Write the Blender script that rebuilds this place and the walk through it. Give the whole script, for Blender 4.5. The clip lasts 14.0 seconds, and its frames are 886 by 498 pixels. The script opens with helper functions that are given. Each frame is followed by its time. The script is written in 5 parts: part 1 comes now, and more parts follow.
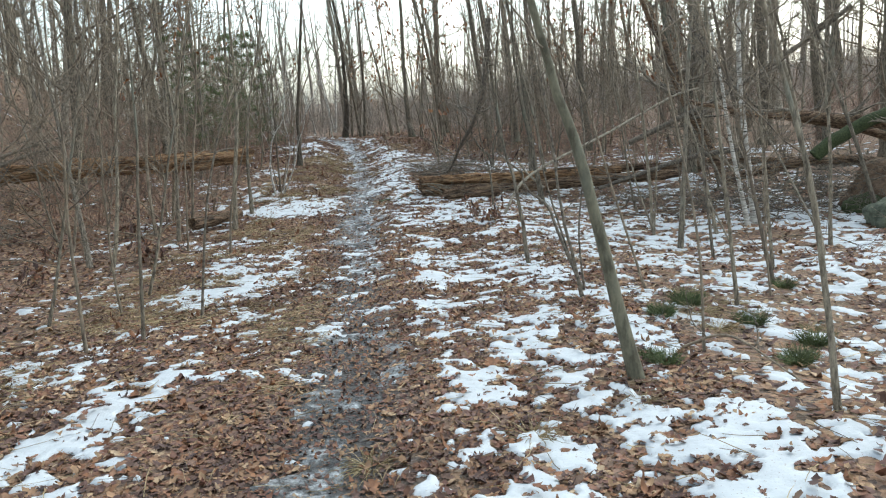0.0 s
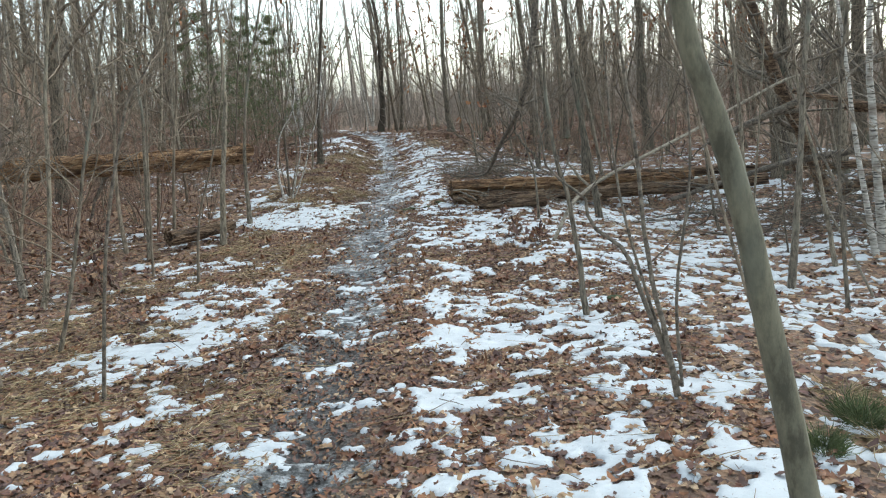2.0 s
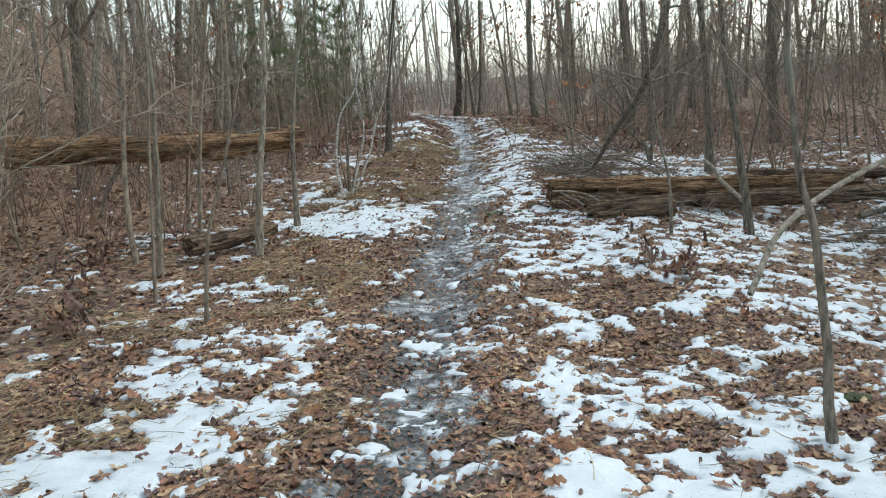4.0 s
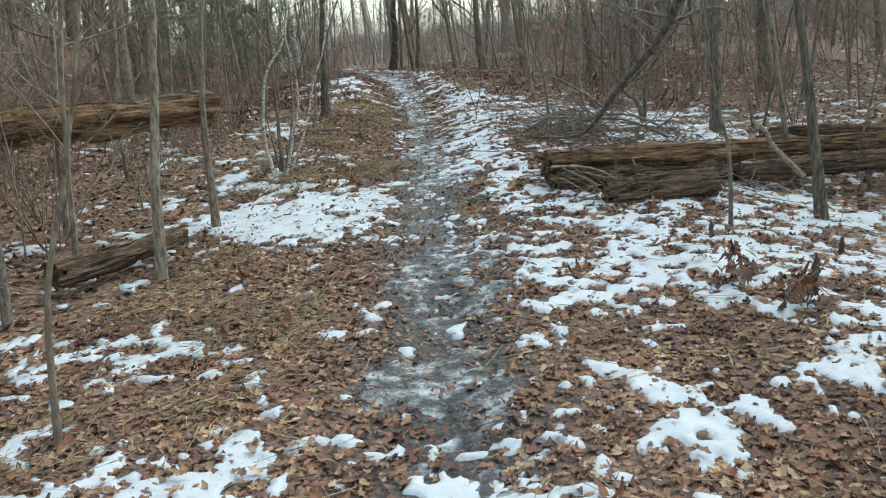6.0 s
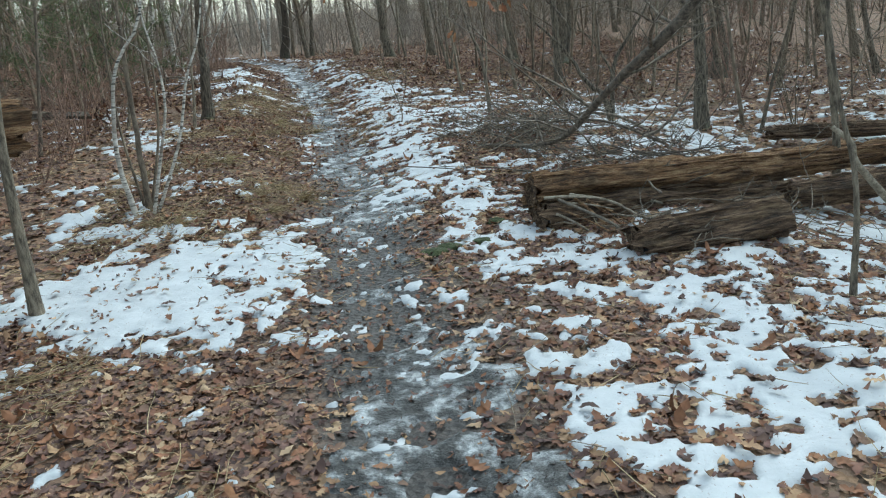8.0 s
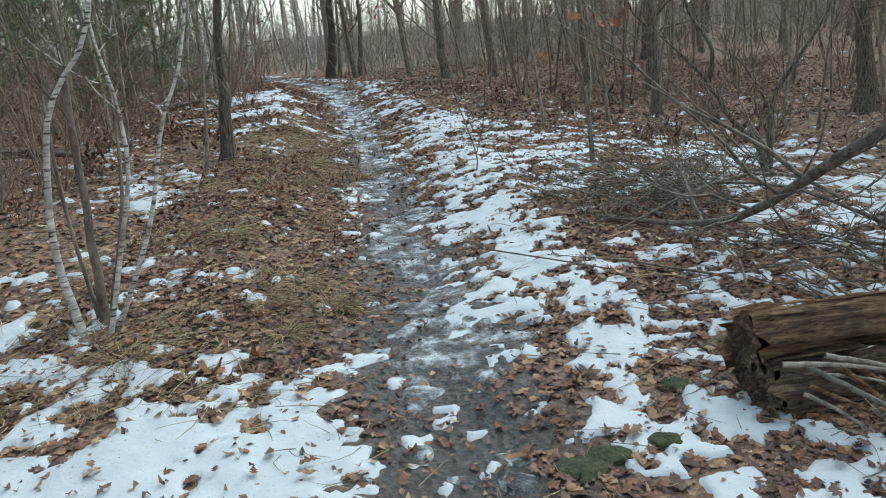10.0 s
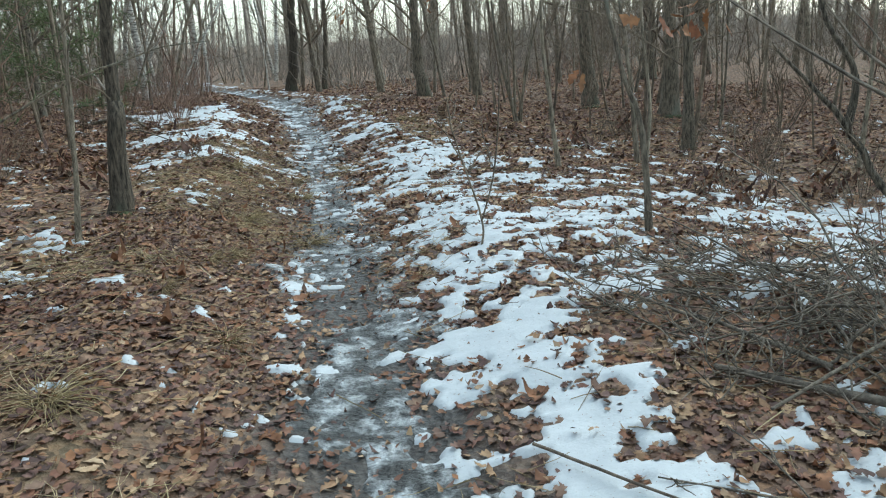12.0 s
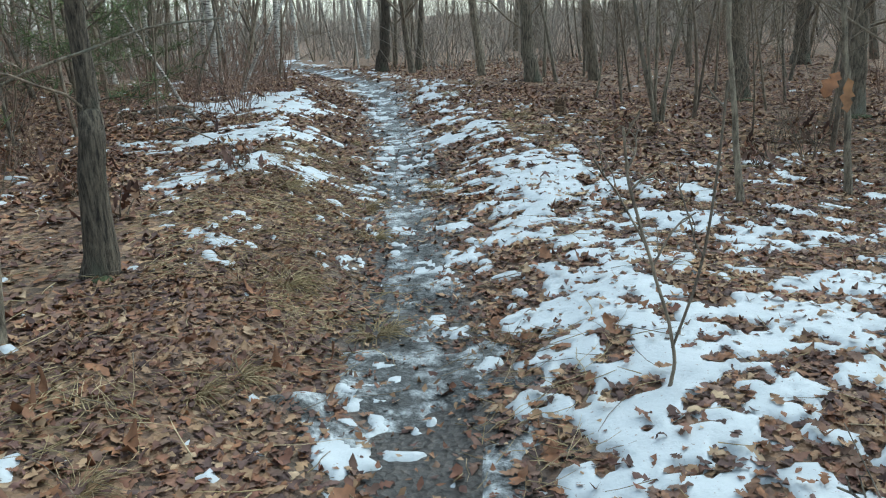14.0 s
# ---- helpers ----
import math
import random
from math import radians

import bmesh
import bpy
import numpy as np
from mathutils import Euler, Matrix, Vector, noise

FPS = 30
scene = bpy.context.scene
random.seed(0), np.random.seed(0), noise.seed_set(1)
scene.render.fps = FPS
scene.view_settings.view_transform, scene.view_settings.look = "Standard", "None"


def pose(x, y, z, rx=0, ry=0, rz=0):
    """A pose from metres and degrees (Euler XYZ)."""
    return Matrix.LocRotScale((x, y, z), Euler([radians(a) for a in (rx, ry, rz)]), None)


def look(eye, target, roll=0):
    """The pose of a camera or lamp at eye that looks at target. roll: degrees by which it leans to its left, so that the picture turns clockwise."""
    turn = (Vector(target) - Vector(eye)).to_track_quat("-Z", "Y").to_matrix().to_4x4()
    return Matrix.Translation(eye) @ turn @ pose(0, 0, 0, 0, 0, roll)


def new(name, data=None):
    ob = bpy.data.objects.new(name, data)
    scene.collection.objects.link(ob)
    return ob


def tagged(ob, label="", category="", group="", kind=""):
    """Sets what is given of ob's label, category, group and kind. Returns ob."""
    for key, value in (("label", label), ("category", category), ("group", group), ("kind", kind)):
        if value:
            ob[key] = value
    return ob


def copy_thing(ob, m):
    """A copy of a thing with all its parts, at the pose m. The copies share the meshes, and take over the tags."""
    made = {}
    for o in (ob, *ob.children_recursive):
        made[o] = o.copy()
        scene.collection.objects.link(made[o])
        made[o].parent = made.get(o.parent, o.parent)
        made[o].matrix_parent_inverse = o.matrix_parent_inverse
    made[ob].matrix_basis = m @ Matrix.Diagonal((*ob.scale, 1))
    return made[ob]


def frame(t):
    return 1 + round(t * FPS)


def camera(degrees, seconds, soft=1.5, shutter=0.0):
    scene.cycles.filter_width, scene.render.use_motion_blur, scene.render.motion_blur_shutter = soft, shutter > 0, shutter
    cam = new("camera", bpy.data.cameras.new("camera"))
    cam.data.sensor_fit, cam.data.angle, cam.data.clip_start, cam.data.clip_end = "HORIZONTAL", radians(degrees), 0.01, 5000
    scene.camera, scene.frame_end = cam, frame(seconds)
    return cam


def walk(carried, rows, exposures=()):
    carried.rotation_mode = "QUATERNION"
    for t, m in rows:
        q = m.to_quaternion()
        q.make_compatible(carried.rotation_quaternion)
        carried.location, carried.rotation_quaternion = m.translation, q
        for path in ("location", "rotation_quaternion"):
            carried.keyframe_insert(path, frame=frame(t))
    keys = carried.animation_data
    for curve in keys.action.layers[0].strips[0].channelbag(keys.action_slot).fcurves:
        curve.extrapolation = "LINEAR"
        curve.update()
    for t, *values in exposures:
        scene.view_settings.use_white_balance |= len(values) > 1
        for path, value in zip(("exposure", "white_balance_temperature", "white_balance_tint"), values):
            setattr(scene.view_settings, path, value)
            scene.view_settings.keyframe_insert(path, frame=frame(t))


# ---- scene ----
cam = camera(57.3, 14.0, soft=1.15)
METRES, EYE, TILT, LEAN, TURN = 17.0, 1.5, 0.0, 0.0, 0.0
ROWS = [
    (0.0, 0.0, 0.0, 0.0, -0.94, -11.24, 4.75),
    (0.5, 0.0008, 0.0345, -0.0022, -0.73, -11.67, 4.05),
    (1.0, 0.0055, 0.0715, -0.0022, -0.54, -11.65, 4.15),
    (1.5, 0.0075, 0.1086, -0.0047, 0.65, -10.03, 5.23),
    (2.0, 0.0112, 0.1459, -0.0067, 2.35, -11.42, 4.57),
    (2.5, 0.0071, 0.1827, -0.0074, 5.67, -11.71, 4.42),
    (3.0, 0.0018, 0.2215, -0.0108, 7.69, -11.47, 3.76),
    (5.5, -0.0434, 0.3965, -0.0175, 5.65, -14.72, 3.09),
    (6.0, -0.052, 0.4303, -0.0191, 2.23, -15.64, 4.9),
    (6.5, -0.0617, 0.4668, -0.0196, 2.17, -15.75, 5.03),
    (7.0, -0.0703, 0.5022, -0.0209, -2.44, -16.58, 6.04),
    (9.5, -0.0815, 0.6819, -0.0262, -6.39, -17.43, 4.92),
    (10.0, -0.0858, 0.7171, -0.0262, -2.29, -15.79, 4.82),
    (10.5, -0.0827, 0.7519, -0.0279, -2.46, -15.8, 4.62),
    (11.0, -0.085, 0.7883, -0.0292, -2.35, -15.77, 4.73),
    (11.5, -0.0854, 0.8238, -0.0304, -5.88, -15.62, 3.14),
    (12.0, -0.0885, 0.8602, -0.0299, -4.34, -15.08, 3.15),
    (12.5, -0.09, 0.8931, -0.0304, -3.89, -14.92, 2.87),
    (13.0, -0.0905, 0.9242, -0.0295, 3.04, -14.55, 2.07),
    (13.5, -0.0934, 0.9541, -0.0288, 3.15, -14.21, 1.99),
    (14.0, -0.0932, 0.9871, -0.0297, 2.34, -16.41, 2.9),
]
walk(cam, [(t, pose(0, 0, EYE, TILT, LEAN, TURN) @ pose(METRES * x, METRES * y, METRES * z, 90 + pitch, roll, yaw)) for t, x, y, z, yaw, pitch, roll in ROWS],
     [(0.0, 1.36, 6250, -1), (5.0, 1.4, 6200, -3), (7.0, 1.32, 6100, -6), (9.5, 1.23, 5850, -7), (10.5, 1.34, 6200, -5), (11.0, 1.38, 6250, -4), (11.5, 1.33, 6100, -7), (14.0, 1.35, 5800, -8)])

# ---- world, sun, exposure ----
world = bpy.data.worlds.new("world")
scene.world = world
world.use_nodes = True
wn = world.node_tree.nodes
sky = wn.new("ShaderNodeTexSky")
sky.sky_type = "NISHITA"
sky.sun_disc = False
sky.sun_elevation = radians(44)
sky.sun_rotation = radians(50)
sky.air_density, sky.dust_density, sky.ozone_density = 1.0, 1.4, 1.0
wn["Background"].inputs["Strength"].default_value = 0.145
veil = wn.new("ShaderNodeHueSaturation")  # thin high cloud pales the whole sky
veil.inputs["Saturation"].default_value = 0.45
world.node_tree.links.new(sky.outputs[0], veil.inputs["Color"])
world.node_tree.links.new(veil.outputs[0], wn["Background"].inputs["Color"])
sun = new("sun", bpy.data.lights.new("sun", "SUN"))
sun.data.energy, sun.data.angle, sun.data.color = 0.4, radians(70), (1.0, 0.95, 0.9)
sun.matrix_basis = look((0, 0, 30), (-math.sin(radians(50)) * 30, -math.cos(radians(50)) * 30, 30 - 30 * math.tan(radians(52))))


# ---- node helpers and materials ----
def nodes_of(name):
    m = bpy.data.materials.new(name)
    m.use_nodes = True
    t = m.node_tree
    return m, t, t.nodes["Principled BSDF"]


def put_node(t, kind, links=(), **props):
    n = t.nodes.new(kind)
    for k, v in props.items():
        n.inputs[k].default_value = v
    for a, b in links:
        t.links.new(a, n.inputs[b])
    return n


def ramp(t, fac, stops):
    n = t.nodes.new("ShaderNodeValToRGB")
    while len(n.color_ramp.elements) < len(stops):
        n.color_ramp.elements.new(0.5)
    for e, (p, c) in zip(n.color_ramp.elements, stops):
        e.position, e.color = p, (*c, 1)
    t.links.new(fac, n.inputs[0])
    return n.outputs[0]


def mixc(t, fac, a, b, mode="MIX"):
    n = t.nodes.new("ShaderNodeMix")
    n.data_type, n.blend_type = "RGBA", mode
    for s, v in ((n.inputs[0], fac), (n.inputs[6], a), (n.inputs[7], b)):
        if isinstance(v, (int, float)):
            s.default_value = v
        elif isinstance(v, tuple):
            s.default_value = (*v, 1)
        else:
            t.links.new(v, s)
    return n.outputs[2]


def coords(t, scale, kind="Object"):
    tc = t.nodes.new("ShaderNodeTexCoord")
    mp = put_node(t, "ShaderNodeMapping", [(tc.outputs[kind], 0)], Scale=scale)
    return mp.outputs[0]


def noise_of(t, vec, scale, detail=4, rough=0.6):
    return put_node(t, "ShaderNodeTexNoise", [(vec, "Vector")], Scale=scale, Detail=detail, Roughness=rough).outputs[0]


def bump_of(t, bsdf, height, strength, dist):
    b = put_node(t, "ShaderNodeBump", [(height, "Height")], Strength=strength, Distance=dist)
    t.links.new(b.outputs[0], bsdf.inputs["Normal"])


def bark(name, dark, light, grain=(40, 40, 6), lichen=None, rough=0.9, relief=0.014):
    m, t, b = nodes_of(name)
    v = coords(t, grain)
    n1 = noise_of(t, v, 1.0, 7, 0.72)
    v2 = coords(t, (3, 3, 1.3))
    n2 = noise_of(t, v2, 1.0, 3)
    c = ramp(t, n1, [(0.38, dark), (0.62, light)])
    rnd = t.nodes.new("ShaderNodeObjectInfo").outputs["Random"]
    tint = ramp(t, rnd, [(0, (0.7, 0.68, 0.66)), (1, (1.2, 1.17, 1.1))])
    c = mixc(t, 1.0, c, tint, "MULTIPLY")
    if lichen:
        c = mixc(t, ramp(t, n2, [(0.56, (0, 0, 0)), (0.66, (0.7, 0.7, 0.7))]), c, lichen)
    t.links.new(c, b.inputs["Base Color"])
    b.inputs["Roughness"].default_value = rough
    bump_of(t, b, n1, 1.0, relief)
    return m


BARK_OAK = bark("oak_bark", (0.03, 0.025, 0.019), (0.3, 0.258, 0.2), (64, 64, 9), (0.11, 0.12, 0.085), relief=0.03)
BARK_DARK = bark("dark_furrowed_bark", (0.02, 0.016, 0.013), (0.19, 0.158, 0.122), (64, 64, 9), (0.08, 0.09, 0.06), relief=0.03)
BARK_WOOD = bark("grey_oak_bark", (0.075, 0.065, 0.053), (0.38, 0.335, 0.275), (46, 46, 12), (0.19, 0.195, 0.155))
BARK_GREY = bark("grey_bark", (0.08, 0.067, 0.052), (0.34, 0.292, 0.225), (40, 40, 10), (0.21, 0.215, 0.17))
BARK_MAPLE = bark("maple_bark", (0.078, 0.0728, 0.052), (0.208, 0.195, 0.1404), (16, 16, 6), (0.15, 0.15, 0.115), relief=0.004)
BARK_TWIG = bark("twig_bark", (0.1, 0.08, 0.062), (0.31, 0.255, 0.195), (20, 20, 8))
BARK_RED = bark("red_twig_bark", (0.14, 0.09, 0.07), (0.36, 0.24, 0.19), (20, 20, 8))
DEADWOOD = bark("bare_dead_wood", (0.13, 0.11, 0.085), (0.36, 0.32, 0.26), (25, 25, 25))
DEADGREY = bark("grey_dead_wood", (0.07, 0.06, 0.05), (0.28, 0.24, 0.195), (25, 25, 25))


def birch_bark():
    m, t, b = nodes_of("birch_bark")
    n1 = noise_of(t, coords(t, (9, 9, 60)), 1.0, 3)
    n2 = noise_of(t, coords(t, (4, 4, 5)), 1.0, 3)
    c = ramp(t, n1, [(0.38, (0.05, 0.045, 0.04)), (0.47, (0.46, 0.425, 0.37)), (0.72, (0.7, 0.66, 0.6))])
    c = mixc(t, ramp(t, n2, [(0.48, (0, 0, 0)), (0.64, (0.8, 0.8, 0.8))]), c, (0.19, 0.15, 0.115))
    t.links.new(c, b.inputs["Base Color"])
    b.inputs["Roughness"].default_value = 0.75
    bump_of(t, b, n1, 0.3, 0.004)
    return m


BIRCH = birch_bark()


def rotten(name, dark, mid, pale):
    m, t, b = nodes_of(name)
    n1 = noise_of(t, coords(t, (4, 42, 42)), 1.0, 7, 0.75)
    n2 = noise_of(t, coords(t, (3.5, 8, 8)), 1.0, 5)
    c = ramp(t, n1, [(0.38, dark), (0.5, mid), (0.64, pale)])
    c = mixc(t, ramp(t, n2, [(0.53, (0, 0, 0)), (0.66, (0.75, 0.75, 0.75))]), c, dark)
    t.links.new(c, b.inputs["Base Color"])
    b.inputs["Roughness"].default_value = 0.9
    bump_of(t, b, n1, 1.0, 0.06)
    return m


ROTTEN = rotten("rotten_wood", (0.04, 0.023, 0.014), (0.29, 0.155, 0.072), (0.56, 0.38, 0.21))
ROTDARK = rotten("dark_rotten_wood", (0.025, 0.017, 0.012), (0.18, 0.11, 0.066), (0.43, 0.3, 0.18))


def leaf_mat(name, stops, rough=0.75):
    m, t, b = nodes_of(name)
    g = t.nodes.new("ShaderNodeNewGeometry").outputs["Random Per Island"]
    n = noise_of(t, coords(t, (22, 22, 22)), 1.0, 3)
    c = ramp(t, g, stops)
    c = mixc(t, 1.0, c, ramp(t, n, [(0.3, (0.6, 0.57, 0.55)), (0.7, (1.25, 1.2, 1.15))]), "MULTIPLY")
    wet = noise_of(t, coords(t, (1, 1, 1)), 1.7, 3)
    c = mixc(t, 1.0, c, ramp(t, wet, [(0.35, (0.68, 0.62, 0.6)), (0.6, (1.12, 1.12, 1.1))]), "MULTIPLY")
    t.links.new(c, b.inputs["Base Color"])
    b.inputs["Roughness"].default_value = rough
    return m


LITTER = leaf_mat("oak_litter", [(0.0, (0.07, 0.043, 0.038)), (0.14, (0.135, 0.083, 0.073)), (0.28, (0.225, 0.15, 0.106)), (0.42, (0.155, 0.086, 0.076)), (0.55, (0.29, 0.147, 0.072)),
                                 (0.67, (0.215, 0.105, 0.072)), (0.8, (0.32, 0.205, 0.122)), (0.93, (0.39, 0.268, 0.158)), (1.0, (0.48, 0.37, 0.25))], 0.8)
ORANGE = leaf_mat("orange_leaf", [(0.0, (0.2, 0.07, 0.025)), (0.5, (0.27, 0.11, 0.04)), (1.0, (0.34, 0.18, 0.08))])
PINE = leaf_mat("pine_needle", [(0.0, (0.06, 0.1, 0.035)), (0.5, (0.105, 0.15, 0.055)), (1.0, (0.17, 0.2, 0.08))])
STRAW = leaf_mat("dry_grass", [(0.0, (0.2, 0.16, 0.08)), (0.6, (0.38, 0.31, 0.17)), (1.0, (0.52, 0.44, 0.28))])


def ground_mat():
    m, t, b = nodes_of("forest_floor")
    v = coords(t, (1, 1, 1))
    big = noise_of(t, v, 1.2, 4)
    fine = noise_of(t, v, 26, 5, 0.7)
    vor = put_node(t, "ShaderNodeTexVoronoi", [(v, "Vector")], Scale=30.0)
    leafy = ramp(t, vor.outputs["Color"], [(0.15, (0.07, 0.047, 0.036)), (0.4, (0.2, 0.127, 0.087)), (0.6, (0.31, 0.187, 0.11)), (0.8, (0.165, 0.107, 0.08)), (0.95, (0.46, 0.335, 0.215))])
    leafy = mixc(t, 1.0, leafy, ramp(t, fine, [(0.3, (0.58, 0.55, 0.53)), (0.65, (1.2, 1.18, 1.15))]), "MULTIPLY")
    leafy = mixc(t, ramp(t, big, [(0.5, (0, 0, 0)), (0.7, (0.45, 0.45, 0.45))]), leafy, (0.17, 0.13, 0.065))
    mud = ramp(t, fine, [(0.3, (0.018, 0.015, 0.013)), (0.55, (0.05, 0.042, 0.037)), (0.75, (0.115, 0.095, 0.08))])
    at = t.nodes.new("ShaderNodeAttribute")
    at.attribute_name = "path"
    c = mixc(t, at.outputs["Fac"], leafy, mud)
    t.links.new(c, b.inputs["Base Color"])
    rough = put_node(t, "ShaderNodeMapRange", [(at.outputs["Fac"], 0)])
    rough.inputs[3].default_value, rough.inputs[4].default_value = 0.85, 0.5
    t.links.new(rough.outputs[0], b.inputs["Roughness"])
    h = mixc(t, 0.5, fine, vor.outputs["Distance"])
    bump_of(t, b, h, 0.9, 0.03)
    return m


def snow_mat():
    m, t, b = nodes_of("old_snow")
    v = coords(t, (1, 1, 1))
    fine = noise_of(t, v, 45, 5, 0.65)
    big = noise_of(t, v, 5, 4)
    c = ramp(t, big, [(0.3, (0.47, 0.5, 0.525)), (0.65, (0.59, 0.615, 0.635))])
    speck = noise_of(t, v, 70, 2)
    c = mixc(t, ramp(t, speck, [(0.66, (0, 0, 0)), (0.72, (0.7, 0.7, 0.7))]), c, (0.2, 0.12, 0.075))
    t.links.new(c, b.inputs["Base Color"])
    b.inputs["Roughness"].default_value = 0.6
    bump_of(t, b, fine, 0.4, 0.01)
    return m


def ice_mat():
    m, t, b = nodes_of("grey_ice")
    v = coords(t, (1, 1, 1))
    n = noise_of(t, v, 7, 8, 0.68)
    c = ramp(t, n, [(0.38, (0.025, 0.024, 0.023)), (0.48, (0.07, 0.07, 0.069)), (0.55, (0.25, 0.26, 0.265)), (0.64, (0.56, 0.585, 0.6))])
    t.links.new(c, b.inputs["Base Color"])
    b.inputs["Specular IOR Level"].default_value = 0.38
    b.inputs["Roughness"].default_value = 0.42
    bump_of(t, b, noise_of(t, v, 22, 5), 0.9, 0.04)
    return m


def plain_mottled(name, a, c2, scale, rough=0.9, bump=0.02):
    m, t, b = nodes_of(name)
    n = noise_of(t, coords(t, (1, 1, 1)), scale, 6, 0.65)
    t.links.new(ramp(t, n, [(0.32, a), (0.68, c2)]), b.inputs["Base Color"])
    b.inputs["Roughness"].default_value = rough
    bump_of(t, b, n, 0.9, bump)
    return m


GROUND, SNOW, ICE = ground_mat(), snow_mat(), ice_mat()
EARTH = plain_mottled("torn_earth", (0.07, 0.045, 0.03), (0.25, 0.165, 0.105), 9, 0.95, 0.06)
MOSS = plain_mottled("green_moss", (0.018, 0.026, 0.01), (0.075, 0.092, 0.032), 40)
ROCK = plain_mottled("lichened_rock", (0.04, 0.048, 0.032), (0.17, 0.18, 0.13), 14)
# bark with distance haze painted in: paler than on the near trees
HAZE = bark("far_haze_bark", (0.19, 0.165, 0.145), (0.42, 0.37, 0.325), (6, 6, 2))

# ---- numeric helpers ----
RNG = np.random.default_rng(7)
TABLE = RNG.random((256, 256))


def vnoise(x, y, cell, seed=0):
    """Smooth value noise, 0 to 1, on arrays."""
    u, v = np.asarray(x) / cell + 31.7 * seed + 1000, np.asarray(y) / cell + 17.3 * seed + 1000
    i, j = np.floor(u).astype(int), np.floor(v).astype(int)
    a, b = u - i, v - j
    a, b = a * a * (3 - 2 * a), b * b * (3 - 2 * b)
    g = lambda p, q: TABLE[(p * 7 + q * 3 + seed * 13) % 256, (q * 5 + p + seed * 29) % 256]
    return (g(i, j) * (1 - a) + g(i + 1, j) * a) * (1 - b) + (g(i, j + 1) * (1 - a) + g(i + 1, j + 1) * a) * b


def step(a, b, x):
    k = np.clip((x - a) / (b - a), 0, 1)
    return k * k * (3 - 2 * k)


def bell(x, w):
    return np.exp(-(x / w) ** 2)


PATH_Y = [-10, 0, 3, 6, 8.5, 12, 16, 18, 20, 22, 24.5, 27.5, 32, 35.7, 42, 50, 80]
PATH_X = [0, -0.35, -0.55, -0.75, -0.95, -1.25, -1.5, -1.68, -1.9, -2.1, -2.4, -2.8, -3.65, -5.2, -8.5, -14, -40]
BASE_Y = [-30, 0, 4, 7, 10, 13, 17, 21, 26, 35, 60, 150, 500]
BASE_Z = [0.1, 0.02, -0.13, -0.29, -0.39, -0.41, -0.39, -0.36, -0.25, -0.22, -0.15, -0.4, -1.5]


def path_x(y):
    return np.interp(y, PATH_Y, PATH_X)


def height(x, y):
    """The ground's height."""
    x, y = np.asarray(x, float), np.asarray(y, float)
    rel = x - path_x(y)
    z = np.interp(y, BASE_Y, BASE_Z)
    late = step(14.5, 18, y) * (1 - step(30, 36, y))
    z = z + 0.26 * late * step(0.25, 1.2, -rel) - 0.05 * bell(rel, 0.33) + 0.1 * late * step(0.3, 1.0, rel)
    z = z - 0.26 * step(1.8, 4.5, rel) * (1 - step(24, 40, y)) - 0.05 * step(0.4, 1.2, rel) * (1 - late)
    hill = 5.2 * step(3.6, 16, -rel) * bell(y - 23, 16) + 0.2 * step(10, 40, -rel)
    z = z + hill + 0.3 * step(14, 60, rel)
    z = z + 0.09 * (vnoise(x, y, 1.7, 1) - 0.5) * step(0.3, 1.2, abs(rel)) + 0.03 * (vnoise(x, y, 0.35, 2) - 0.5)
    return z + 0.5 * (vnoise(x, y, 9, 3) - 0.5) * step(5, 12, abs(rel))


PATCHES = [(-2.1, 9.0, 0.75, 1.5, 0.62), (-1.65, 6.4, 0.4, 0.9, 0.45), (-2.7, 14.4, 0.85, 0.98, 1.15), (-2.3, 5.5, 1.0, 1.1, 0.42),
           (-1.9, 3.5, 0.7, 1.0, 0.45), (-2.4, 7.7, 0.6, 0.6, 0.42), (-4.3, 26.8, 0.8, 1.3, 0.8), (-4.1, 24.2, 0.55, 0.5, 0.75),
           (-3.2, 23.0, 0.4, 0.3, 0.6), (-3.7, 25.9, 0.4, 0.6, 0.7), (-2.08, 19.15, 0.11, 0.8, 1.0), (0.6, 4.6, 0.5, 0.6, 0.2), (-1.95, 17.9, 0.1, 0.4, 0.5),
           (-2.95, 11.1, 0.45, 0.75, 0.36), (-3.9, 11.6, 0.2, 0.2, 0.6), (-3.6, 16.2, 0.4, 0.7, 0.38), (-3.9, 19.0, 0.5, 0.8, 0.36),
           (-1.25, 19.2, 0.5, 0.8, 0.3), (-1.85, 16.6, 0.12, 0.35, 0.5), (-0.7, 20.8, 0.8, 1.4, 0.14)]
